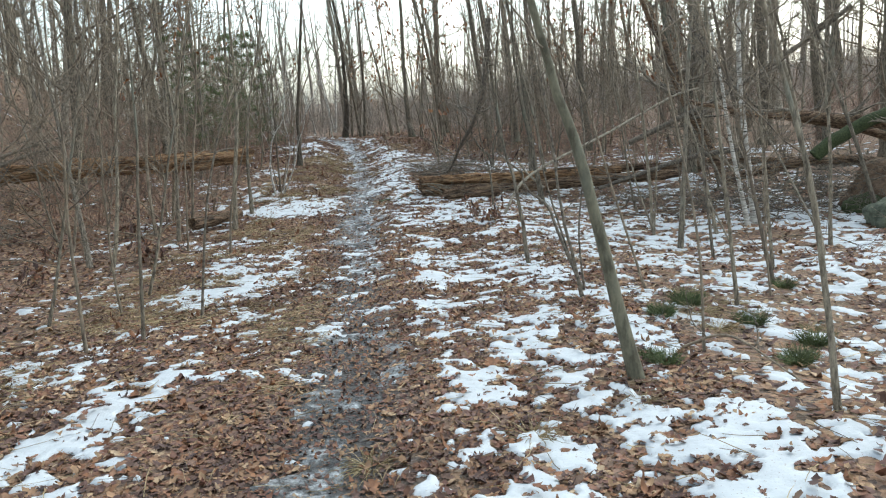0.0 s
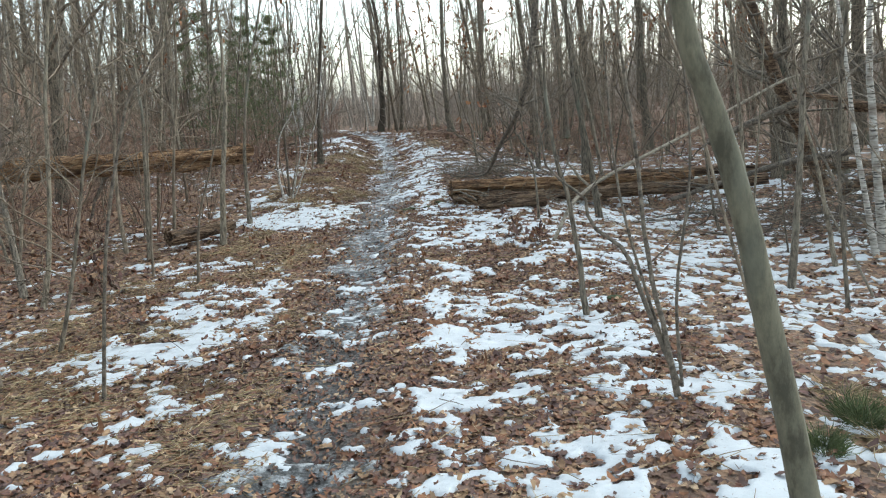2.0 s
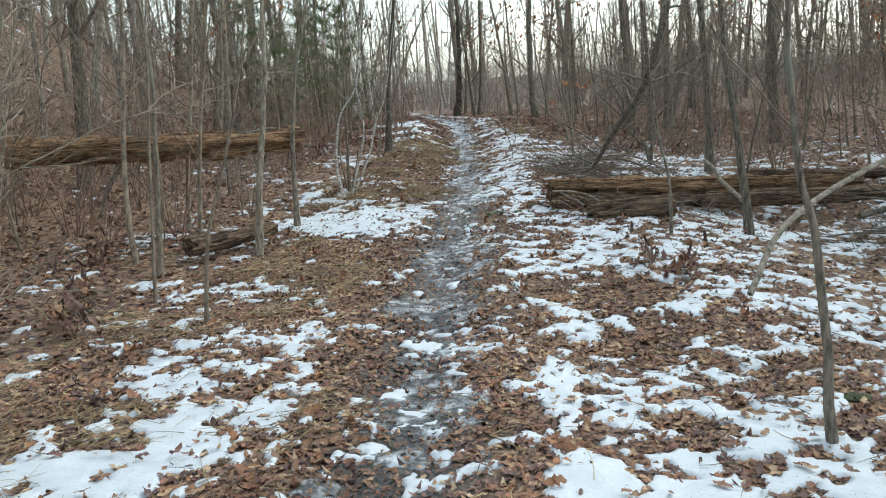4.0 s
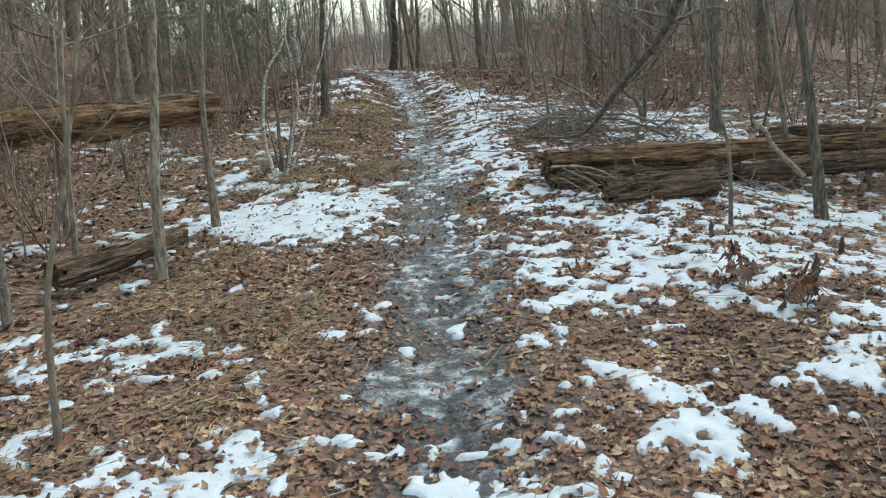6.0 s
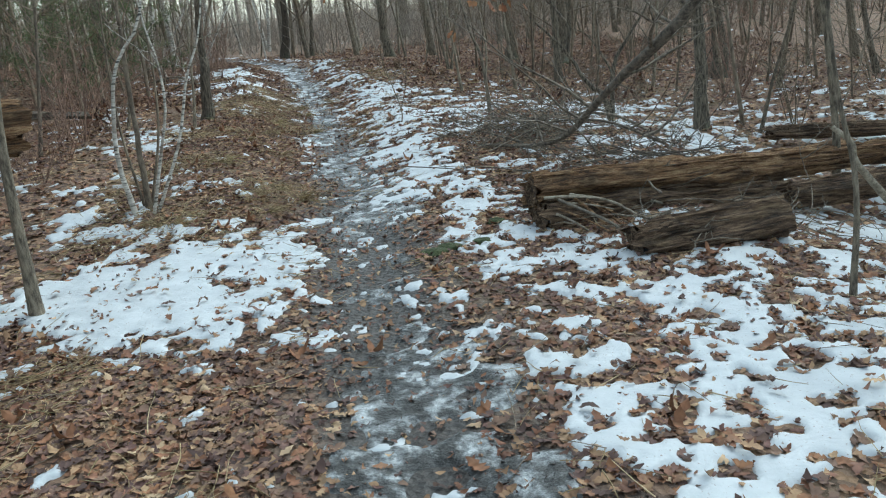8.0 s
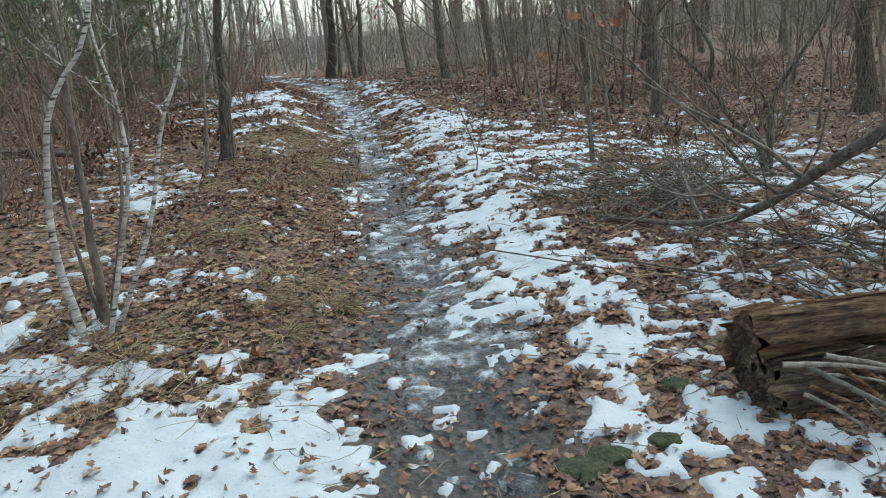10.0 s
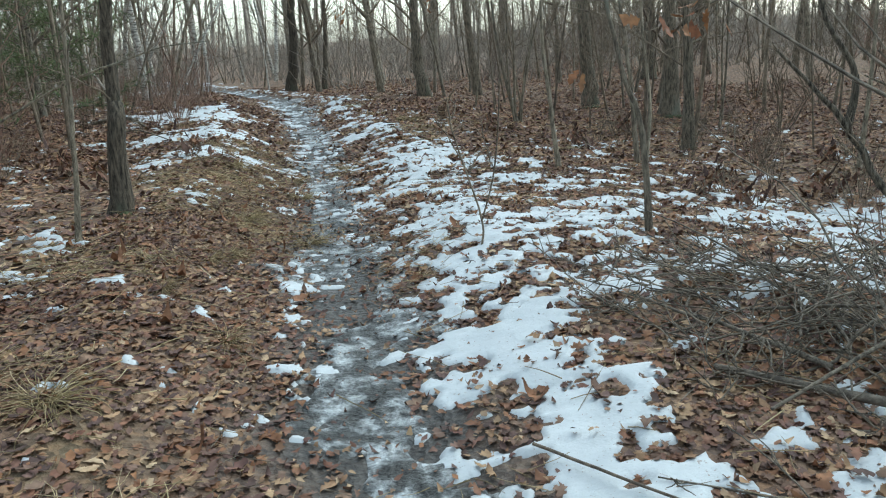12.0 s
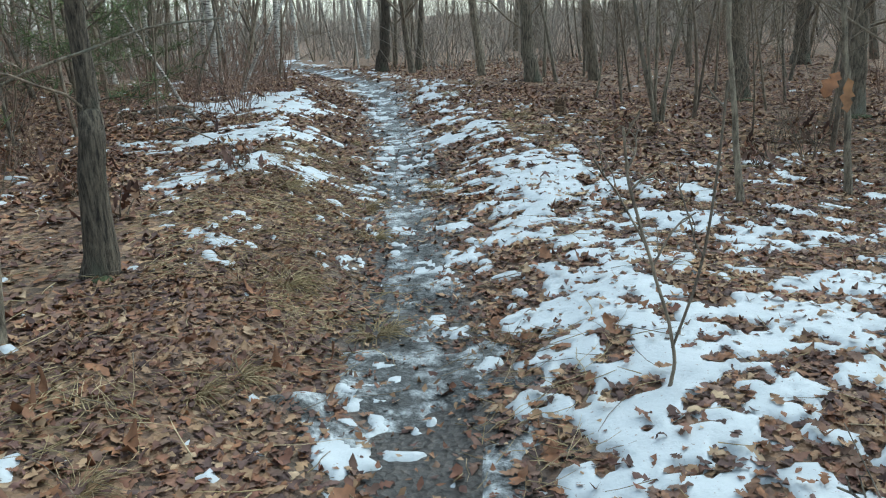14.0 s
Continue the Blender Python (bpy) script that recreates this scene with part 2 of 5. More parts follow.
FIELDS = [(-0.98, 19.0, 0.2, 0.27, -0.31), (-1.72, 14.45, 0.2, 0.25, -0.66), (0.32, 11.03, 0.31, 0.55, -0.46), (-3.46, 24.32, 0.38, 1.05, 0.41),
          (-3.64, 22.44, 0.52, 0.62, 0.36), (-1.1, 13.87, 0.2, 0.25, 0.54), (-1.31, 3.78, 0.39, 0.74, -0.61), (-2.11, 19.22, 0.2, 0.4, -0.22),
          (0.62, 7.02, 0.37, 0.34, -0.22), (-1.45, 19.28, 0.2, 0.25, -0.3), (-1.17, 17.48, 0.34, 1.48, 0.26), (0.07, 12.8, 0.98, 1.08, 0.25),
          (-0.58, 13.86, 0.52, 0.32, -0.29), (-2.98, 15.13, 0.22, 0.33, -0.36), (-2.3, 4.4, 0.73, 1.29, 0.31), (-1.77, 14.01, 0.2, 0.25, -0.28),
          (-1.97, 5.31, 0.65, 1.0, -0.32), (-2.46, 14.22, 0.82, 1.21, 0.28), (-0.75, 10.7, 0.34, 0.44, -0.18), (-0.12, 10.63, 0.36, 0.36, -0.19)]
BARE = [(-0.5, 4.8, 0.5, 0.9, 0.42), (0.1, 4.9, 0.35, 0.5, 0.1), (-1.38, 9.55, 0.24, 0.8, 0.5), (-1.6, 11.2, 0.5, 0.6, 0.4), (-1.2, 10.9, 0.4, 0.6, 0.2), (-2.7, 19.3, 0.42, 0.7, 0.5), (0.15, 17.7, 0.95, 0.85, 0.6), (1.2, 6.3, 0.5, 0.5, 0.22), (1.3, 4.6, 0.5, 0.35, 0.3), (0.5, 11.9, 0.7, 0.5, 0.26), (0.3, 10.0, 0.4, 0.4, 0.2),
        (2.0, 12.6, 0.9, 0.8, 0.26), (-0.6, 13.2, 0.35, 0.4, 0.2), (0.2, 14.9, 0.7, 0.3, 0.2), (0.6, 10.3, 0.6, 0.5, 0.35), (0.0, 15.8, 0.5, 0.4, 0.26), (-0.2, 13.6, 0.4, 0.5, 0.3)]


def snow_amount(x, y):
    rel = x - path_x(y)
    d = 0.5 * step(0.3, 0.75, rel) * (1 - 0.2 * step(5, 9, rel))
    d = d - 0.34 * step(23.6, 25, y) * step(0.75, 1.2, rel) - 0.2 * step(28, 34, y) * (rel > 0)
    d = d + 0.12 * bell(rel - 0.75, 0.3) * step(12, 15, y) * (1 - step(30, 35, y)) + 0.06 * bell(rel - 0.5, 0.5) * bell(y - 19.5, 1.6)
    d = d + 0.22 * bell(rel, 0.35) + 0.1 * step(8, 12, y) * bell(rel - 0.2, 0.4)
    d = d + 0.02 * (rel < 0) - 0.3 * step(3.6, 5, -rel)
    d = d * (1 - 0.55 * step(11, 14, y) * step(3.2, 4.6, rel))
    d = d * (1 - step(8, 13, abs(rel))) - 0.34 * step(20.2, 22, y) * step(1.0, 2.0, rel)
    d = d - 0.3 * bell(rel, 0.42) * step(11, 13, y) * (1 - step(20, 22, y))
    d = d - 0.17 * step(1.9, 3.0, rel) * (1 - step(9, 11, y))
    for cx, cy, rx, ry, a in PATCHES:
        d = d + a * np.exp(-(((x - cx) / rx) ** 2 + ((y - cy) / ry) ** 2) ** 1.5)
    for cx, cy, rx, ry, a in FIELDS:
        d = d + a * np.exp(-(((x - cx) / rx) ** 4 + ((y - cy) / ry) ** 4))
    for cx, cy, rx, ry, a in BARE:
        d = d - a * np.exp(-(((x - cx) / rx) ** 2 + ((y - cy) / ry) ** 2))
    n = 0.15 * vnoise(x, y, 0.62, 4) + 0.2 * vnoise(x, y, 0.25, 5) + 0.27 * vnoise(x, y, 0.12, 6) + 0.24 * vnoise(x, y, 0.062, 7) + 0.14 * vnoise(x, y, 0.031, 16)
    holes = step(0.62, 0.9, vnoise(x, y, 0.16, 14)) * 0.5
    return (n - 0.5) * 3.3 - holes + (np.clip(d, -0.7, 1.5) - 0.47)


def ice_amount(x, y):
    rel = x - path_x(y)
    n = 0.5 * vnoise(x, y, 0.5, 8) + 0.33 * vnoise(x, y, 0.17, 9) + 0.17 * vnoise(x, y, 0.07, 10)
    return (n - 0.5) * 1.9 - 0.39 - 0.3 * step(0.3, 0.6, abs(rel)) + 0.47 * bell(rel - 0.02, 0.34 - 0.06 * bell(y - 10, 2.5)) * (0.72 + 0.28 * step(6, 11, y) + 0.4 * bell(y - 3.2, 0.7)) + 0.17 * bell(rel, 0.42) * bell(y - 14.5, 2.0) + 0.05 * bell(rel, 0.4) * bell(y - 16.7, 1.0)


def mesh_np(name, verts, faces, smooth=True):
    """A mesh out of arrays; all faces have the same number of corners."""
    me = bpy.data.meshes.new(name)
    k = faces.shape[1]
    me.vertices.add(len(verts))
    me.vertices.foreach_set("co", np.asarray(verts, np.float32).ravel())
    me.loops.add(faces.size)
    me.loops.foreach_set("vertex_index", faces.astype(np.int32).ravel())
    me.polygons.add(len(faces))
    me.polygons.foreach_set("loop_start", np.arange(0, faces.size, k, dtype=np.int32))
    me.polygons.foreach_set("use_smooth", np.full(len(faces), smooth))
    me.update(calc_edges=True)
    return me


def lines_of(*spans):
    """Grid lines: spans of (start, end, spacing)."""
    return np.unique(np.round(np.concatenate([np.arange(a, b + 1e-6, s) for a, b, s in spans]), 4))


def sheet(name, xs, ys, zf):
    gx, gy = np.meshgrid(xs, ys)
    gz, mask = zf(gx, gy)
    nx, ny = len(xs), len(ys)
    i = (np.arange(ny - 1)[:, None] * nx + np.arange(nx - 1)).ravel()
    f = np.stack([i, i + 1, i + nx + 1, i + nx], 1)
    v = np.stack([gx.ravel(), gy.ravel(), gz.ravel()], 1)
    if mask is not None:
        f = f[mask.ravel()[f].any(1)]
        used, inv = np.unique(f, return_inverse=True)
        v, f = v[used], inv.reshape(f.shape)
    return mesh_np(name, v, f), v


def tubes(lines):
    """Quad tubes along polylines: (points, radii, sides). Returns verts, faces."""
    vs, fs, n0 = [], [], 0
    for p, r, s in lines:
        p = np.asarray(p, float)
        r = np.asarray(r, float)
        d = np.gradient(p, axis=0)
        d /= np.linalg.norm(d, axis=1)[:, None] + 1e-9
        ref = np.array([1.0, 0.13, 0.07]) if abs(d[0, 0]) < 0.8 else np.array([0.1, 0.2, 1.0])
        a = np.cross(d, ref)
        a /= np.linalg.norm(a, axis=1)[:, None] + 1e-9
        b = np.cross(d, a)
        th = np.arange(s) * 2 * np.pi / s
        ring = p[:, None] + r[:, None, None] * (np.cos(th)[None, :, None] * a[:, None] + np.sin(th)[None, :, None] * b[:, None])
        n = len(p)
        vs.append(ring.reshape(-1, 3))
        k = np.arange(s)
        q = np.stack([k, (k + 1) % s, (k + 1) % s + s, k + s], 1)
        fs.append((q[None] + (np.arange(n - 1) * s)[:, None, None]).reshape(-1, 4) + n0)
        n0 += n * s
    return np.concatenate(vs), np.concatenate(fs)


def part(name, me, material, parent=None, label="", kind=""):
    if isinstance(me, bmesh.types.BMesh):
        bm, me = me, bpy.data.meshes.new(name)
        bm.to_mesh(me)
        bm.free()
    me.name = name
    if not me.materials:
        me.materials.append(material)
    ob = new(name, me)
    ob.parent = parent
    return tagged(ob, label=label, kind=kind)


def tube_part(name, lines, material, parent, label=""):
    return part(name, mesh_np(name, *tubes(lines)), material, parent, label)


def smooth_line(pts, n):
    """A smooth line through points (Catmull-Rom)."""
    p = np.asarray(pts, float)
    if len(p) == 2:
        return p[0] + np.linspace(0, 1, n)[:, None] * (p[1] - p[0])
    e = np.concatenate([[2 * p[0] - p[1]], p, [2 * p[-1] - p[-2]]])
    u = np.linspace(0, len(p) - 1, n)
    i = np.minimum(u.astype(int), len(p) - 2)
    f = (u - i)[:, None]
    a, b, c, d = e[i], e[i + 1], e[i + 2], e[i + 3]
    return 0.5 * (2 * b + (c - a) * f + (2 * a - 5 * b + 4 * c - d) * f * f + (3 * b - a - 3 * c + d) * f ** 3)


def wander(rng, start, way, length, n, wob, lift=0.0):
    """A crooked line from start."""
    p, d, out = np.array(start, float), np.array(way, float), [np.array(start, float)]
    d /= np.linalg.norm(d)
    for _ in range(n):
        d = d + rng.normal(0, wob, 3) + (0, 0, lift)
        d /= np.linalg.norm(d)
        p = p + d * length / n
        out.append(p.copy())
    return np.array(out)


def side_branches(rng, trunk, radii, count, lo, hi, reach, rise, sub=3, twig=2, sides=4, thin=1.0):
    """Branches, sub-branches and twigs along a trunk line. Returns polylines and tips."""
    out, tips = [], []
    h = np.linspace(0, 1, len(trunk))
    for _ in range(count):
        u = lo + (hi - lo) * rng.random() ** 0.8
        s = np.array([np.interp(u, h, trunk[:, k]) for k in range(3)])
        r = np.interp(u, h, radii) * (0.3 + 0.25 * rng.random()) * thin
        az = rng.random() * 2 * np.pi
        up = rise * (0.5 + rng.random())
        ln = reach * (1.15 - u) * (0.5 + rng.random())
        b = wander(rng, s, (np.cos(az), np.sin(az), up), ln, 5, 0.17, 0.05)
        out.append((b, np.linspace(max(r, 0.004), 0.003, 6), sides))
        tips.append(b[-1])
        for _ in range(sub):
            k = rng.integers(1, 5)
            d = b[k] - b[k - 1]
            d = d / np.linalg.norm(d) + rng.normal(0, 0.55, 3)
            c = wander(rng, b[k], d, ln * (0.3 + 0.3 * rng.random()), 3, 0.2, 0.05)
            out.append((c, np.linspace(max(r * 0.45, 0.003), 0.002, 4), 3))
            tips.append(c[-1])
            for _ in range(twig):
                j = rng.integers(1, 4)
                e = wander(rng, c[j], c[j] - c[j - 1] + rng.normal(0, 0.05, 3), ln * 0.2 * (0.5 + rng.random()), 2, 0.25)
                out.append((e, np.array([0.0025, 0.002, 0.0013]), 3))
                tips.append(e[-1])
    return out, tips


def leaf_arrays(rng, centres, size, lobed, curl=0.35, flat=0.35, normals=None):
    """Curled leaves as quads; lobed ones have oak lobes."""
    n = len(centres)
    if lobed:
        us = np.array([0, 0.17, 0.32, 0.44, 0.58, 0.7, 0.86, 1.0])
        ws = np.array([0.015, 0.13, 0.25, 0.12, 0.34, 0.17, 0.23, 0.03])
    else:
        us = np.array([0, 0.45, 1.0])
        ws = np.array([0.05, 0.30, 0.05])
    k = len(us)
    az = rng.random(n) * 2 * np.pi
    L = size * (0.6 + 0.75 * rng.random(n))
    cu, fold, tw = rng.normal(0, curl, n), rng.normal(0.04, 0.2, n), rng.normal(0, flat, n)
    pitch = rng.normal(0, flat, n)
    wob = rng.normal(0, 0.055, (n, k, 3))
    x = (us - 0.5)[None] * L[:, None]
    z0 = cu[:, None] * L[:, None] * (us - 0.5)[None] ** 2 * 3
    P = np.zeros((n, k, 3, 3))
    for s, c in ((-1, 0), (0, 1), (1, 2)):
        P[:, :, c, 0] = x + (wob[:, :, c] * L[:, None] if lobed else 0)
        P[:, :, c, 1] = s * ws[None] * L[:, None] * (0.75 + 0.5 * (wob[:, :1, c] + 0.5))
        P[:, :, c, 2] = z0 + abs(s) * ws[None] * L[:, None] * fold[:, None] + s * ws[None] * L[:, None] * tw[:, None] + (wob[:, :, c] * L[:, None] * 0.6)
    P[..., 2] += P[..., 0] * pitch[:, None, None]
    ca, sa = np.cos(az)[:, None, None], np.sin(az)[:, None, None]
    X = P[..., 0] * ca - P[..., 1] * sa
    Y = P[..., 0] * sa + P[..., 1] * ca
    V = np.stack([X, Y, P[..., 2]], -1) + np.asarray(centres)[:, None, None, :]
    q = []
    for i in range(k - 1):
        for c in range(2):
            a = i * 3 + c
            q.append((a, a + 3, a + 4, a + 1))
    F = (np.array(q)[None] + (np.arange(n) * k * 3)[:, None, None]).reshape(-1, 4)
    return V.reshape(-1, 3), F


# ---- ground, snow, ice ----
def ground_z(gx, gy):
    return height(gx, gy), None


gxs = lines_of((-7, 7, 0.08), (7, 20, 0.4), (-20, -7, 0.4), (20, 60, 2), (-60, -20, 2), (60, 420, 30), (-420, -60, 30))
gys = lines_of((-8, 0, 0.25), (0, 32, 0.08), (32, 60, 0.4), (60, 100, 2), (100, 440, 20), (-60, -8, 2), (-420, -60, 30))
me, gv = sheet("ground", gxs, gys, ground_z)
ground = part("ground", me, GROUND)
tagged(ground, "brown forest floor with a muddy footpath worn through it", "ground", kind="structure")
rel = gv[:, 0] - path_x(gv[:, 1])
wear = bell(rel, 0.36 + 0.12 * step(9, 13, gv[:, 1]) * (1 - step(17, 19, gv[:, 1]))) * 1.35 * (0.75 + 0.5 * vnoise(gv[:, 0], gv[:, 1], 0.3, 11))
me.attributes.new("path", "FLOAT", "POINT").data.foreach_set("value", np.clip(wear, 0, 1).astype(np.float32))


def snow_z(gx, gy):
    s = snow_amount(gx, gy)
    return height(gx, gy) + np.clip(s * 0.13, -0.03, 0.006 + 0.008 * vnoise(gx, gy, 0.13, 12)) + 0.007 * vnoise(gx, gy, 0.06, 15) + 0.003, s > -0.08


sxs = lines_of((-4.0, 1.8, 0.021), (1.8, 3.6, 0.035), (3.6, 7, 0.07), (-7, -4.0, 0.06), (7, 14, 0.2), (-14, -7, 0.2))
sys_ = lines_of((-12, 1.5, 0.12), (1.5, 23, 0.021), (23, 26, 0.035), (26, 32, 0.07), (32, 45, 0.2))
me, _ = sheet("snow", sxs, sys_, snow_z)
snow = part("snow", me, SNOW, kind="stuff")
tagged(snow, "thin patchy old snow lying over fallen leaves", "snow")


def ice_z(gx, gy):
    s = ice_amount(gx, gy)
    return height(gx, gy) + np.clip(s * 0.12, -0.03, 0.012) + 0.004, s > -0.06


me, _ = sheet("path_ice", lines_of((-4.2, 0.2, 0.035)), lines_of((-6, 1.5, 0.1), (1.5, 33, 0.035)), ice_z)
ice = part("path_ice", me, ICE, kind="stuff")
tagged(ice, "grey trodden ice along the muddy footpath", "ice")


# ---- fallen leaves ----
def litter_spots(rng, n, x0, x1, y0, y1):
    x, y = x0 + (x1 - x0) * rng.random(n), y0 + (y1 - y0) * rng.random(n)
    s = snow_amount(x, y)
    rel = x - path_x(y)
    keep = np.where(s > 0.05, np.where(y > 22.3, 0.015, 0.028), np.where(s > 0.0, np.where(y > 22.3, 0.15, 0.4), 1.0)) * (1 - 0.97 * bell(rel, 0.36 + 0.19 * step(9, 13, y) * (1 - step(17, 19, y)))) * (0.55 + 0.75 * vnoise(x, y, 0.5, 13))
    k = rng.random(n) < keep
    x, y, s = x[k], y[k], s[k]
    z = height(x, y) + np.clip(s * 0.14, 0, 0.03) + 0.005 + 0.011 * rng.random(len(x)) ** 1.5
    return np.stack([x, y, z], 1)


near = litter_spots(RNG, 112000, -3.4, 1.6, 2.0, 23.0)
litter = part("leaf_litter", mesh_np("leaf_litter", *leaf_arrays(RNG, near, 0.06, True, 0.24, 0.12)), LITTER, kind="stuff")
tagged(litter, "dry curled brown oak leaves covering the forest floor", "fallen leaves")
far = np.concatenate([litter_spots(RNG, 62000, -9, -3.2, 1.8, 30), litter_spots(RNG, 42000, 1.6, 7, 1.8, 30), litter_spots(RNG, 46000, -7, 5, 22.5, 38), litter_spots(RNG, 16000, -16, -9, 6, 34), litter_spots(RNG, 30000, -5, 1.5, 22.0, 29), litter_spots(RNG, 9000, -7, 6, -8, 1.8)])
litter_far = part("leaf_litter", mesh_np("leaf_litter", *leaf_arrays(RNG, far, 0.07, False, 0.25, 0.15)), LITTER, kind="stuff")
tagged(litter_far, "dry brown oak leaves scattered under the trees", "fallen leaves")
bits = np.concatenate([litter_spots(RNG, 40000, -3.4, 1.4, 1.8, 22), litter_spots(RNG, 6000, -1.1, 0.4, 1.8, 10)])
y = 1.8 + 24 * RNG.random(14000)
x = path_x(y) + RNG.normal(0, 0.3, 14000)
k = (snow_amount(x, y) < 0.03) & (RNG.random(14000) > 0.62 * step(9, 12, y))
bits = np.concatenate([bits, np.stack([x[k], y[k], height(x[k], y[k]) + 0.008 + 0.012 * RNG.random(k.sum())], 1)])
x, y = -3.6 + 5.4 * RNG.random(15000), 2 + 21 * RNG.random(15000)
k = (snow_amount(x, y) > 0.04) & (vnoise(x, y, 0.4, 22) > 0.42)
bits = np.concatenate([bits, np.stack([x[k], y[k], snow_z(x[k], y[k])[0] + 0.002 + 0.004 * RNG.random(k.sum())], 1)])
crumbs = part("leaf_crumbs", mesh_np("leaf_crumbs", *leaf_arrays(RNG, bits, 0.032, False, 0.4, 0.3)), LITTER, kind="stuff")
tagged(crumbs, "trodden bits of brown leaves on path and floor", "leaf crumbs")
for k in range(6):
    me = mesh_np("leaf", *leaf_arrays(RNG, np.zeros((1, 3)), 0.09, True, 0.35, 0.13))
    me.materials.append(LITTER)
    for x, y, z in litter_spots(RNG, 75, -3.0, 1.2, 2.4, 21):
        leaf = part("leaf", me, LITTER, litter)
        leaf.matrix_basis = pose(x, y, z + 0.012, RNG.normal(0, 14), RNG.normal(0, 14), RNG.random() * 360)


lines = []
for x, y, z in litter_spots(RNG, 9000, -4.5, 3, 1.8, 26):
    az = RNG.random() * 6.283
    w = wander(RNG, (x, y, 0), (math.cos(az), math.sin(az), 0), 0.1 + 0.25 * RNG.random() ** 2, 3, 0.15)
    w[:, 2] = height(w[:, 0], w[:, 1]) + 0.018 + 0.02 * RNG.random()
    lines.append((w, np.linspace(0.0022, 0.001, 4) * (0.7 + 0.8 * RNG.random()), 3))
half = len(lines) * 2 // 3
for x, y, z in litter_spots(RNG, 26000, -3.6, -0.9, 2, 25):
    if vnoise(np.array([x]), np.array([y]), 0.8, 21)[0] < 0.56:
        continue
    az = RNG.random() * 6.283
    w = wander(RNG, (x, y, 0), (math.cos(az), math.sin(az), 0), 0.08 + 0.14 * RNG.random(), 3, 0.25)
    w[:, 2] = height(w[:, 0], w[:, 1]) + 0.02 + 0.03 * RNG.random() * np.linspace(0.2, 1, 4)
    lines.insert(0, (w, np.linspace(0.002, 0.0008, 4), 3))
    half += 1
straws = tube_part("fallen_straw", lines[:half], STRAW, None)
tagged(straws, "dry straws and grass blades lying on leaves", "straw", kind="stuff")
sprigs = tube_part("fallen_twigs", lines[half:], BARK_TWIG, None)
tagged(sprigs, "thin dark twigs lying on the leaves", "twigs", kind="stuff")

# ---- trees ----
def empty_at(name, x, y, z=None):
    ob = new(name)
    ob.location = (x, y, float(height(x, y)) - 0.03 if z is None else z)
    ob.empty_display_size = 0.2
    return ob


def trunk_radii(n, r0, r1, flare=0.35):
    u = np.linspace(0, 1, n)
    return r0 + (r1 - r0) * u ** 0.9 + r0 * flare * np.exp(-u * n * 0.9)


def make_tree(name, seed, tall, r0, bark_m, twig_m, branches, lo, reach, sub, twig, label, category, group, lean=0.04, sides=8, leafy=0):
    rng = np.random.default_rng(seed)
    top = empty_at(name, 0, 0, 0)
    way = np.array([rng.normal(0, lean), rng.normal(0, lean), 1])
    n = 15
    t = wander(rng, (0, 0, 0), way, tall, n - 1, 0.035, 0.02)
    r = trunk_radii(n, r0, 0.006 + r0 * 0.08)
    tube_part("trunk", [(t, r, sides)], bark_m, top)
    br, tips = side_branches(rng, t, r, branches, lo, 0.98, reach, 0.75, sub, twig)
    tube_part("crown", br, twig_m, top)
    if leafy:
        c = np.array([tips[i] for i in rng.integers(0, len(tips), leafy)]) + rng.normal(0, 0.06, (leafy, 3))
        c = c[c[:, 2] < tall * 0.75]
        part("foliage", mesh_np("foliage", *leaf_arrays(rng, c, 0.1, False, 0.5, 0.9)), ORANGE, top, "withered orange leaves still on the twigs")
    return tagged(top, label, category, group)


def make_shrub(name, seed, stems, tall, spread, mat, label, group, r0=0.008, sub=4, twig=1):
    rng = np.random.default_rng(seed)
    top = empty_at(name, 0, 0, 0)
    for _ in range(stems):
        az = rng.random() * 6.283
        s = wander(rng, (0.06 * np.cos(az), 0.06 * np.sin(az), 0), (spread * np.cos(az), spread * np.sin(az), 1), tall * (0.6 + 0.6 * rng.random()), 6, 0.12, 0.03)
        r = np.linspace(r0 * (0.7 + 0.6 * rng.random()), 0.0025, 7)
        br, _ = side_branches(rng, s, r, sub, 0.25, 0.95, tall * 0.4, 0.9, 2, twig, 3)
        tube_part("stem", [(s, r, 4)] + br, mat, top)
    return tagged(top, label, "shrub", group)


def pine_parts(top, rng, tall, r0, whorls, reach):
    t = wander(rng, (0, 0, 0), (0.02, 0.02, 1), tall, 8, 0.02, 0.03)
    tube_part("trunk", [(t, np.linspace(r0, 0.004, 9), 6)], BARK_TWIG, top)
    nv, limbs = [], []
    for w in range(whorls):
        u = 0.12 + 0.86 * w / whorls
        s = np.array([np.interp(u, np.linspace(0, 1, 9), t[:, k]) for k in range(3)])
        for k in range(5):
            az = rng.random() * 6.283
            b = wander(rng, s, (np.cos(az), np.sin(az), 0.3), reach * (1.1 - u) * (0.6 + 0.6 * rng.random()), 5, 0.1, 0.02)
            limbs.append((b, np.linspace(0.008 * reach, 0.002, 6), 3))
            for q in np.linspace(0.25, 1, 6):
                c = np.array([np.interp(q, np.linspace(0, 1, 6), b[:, i]) for i in range(3)])
                for _ in range(9):
                    d = rng.normal(0, 1, 3) + (0, 0, 0.2)
                    d *= 0.11 / np.linalg.norm(d)
                    nv.append((np.array([c, c + d]), np.array([0.0034, 0.0015]), 3))
    tube_part("crown", limbs, BARK_TWIG, top)
    tube_part("needles", nv, PINE, top, "soft green needles")


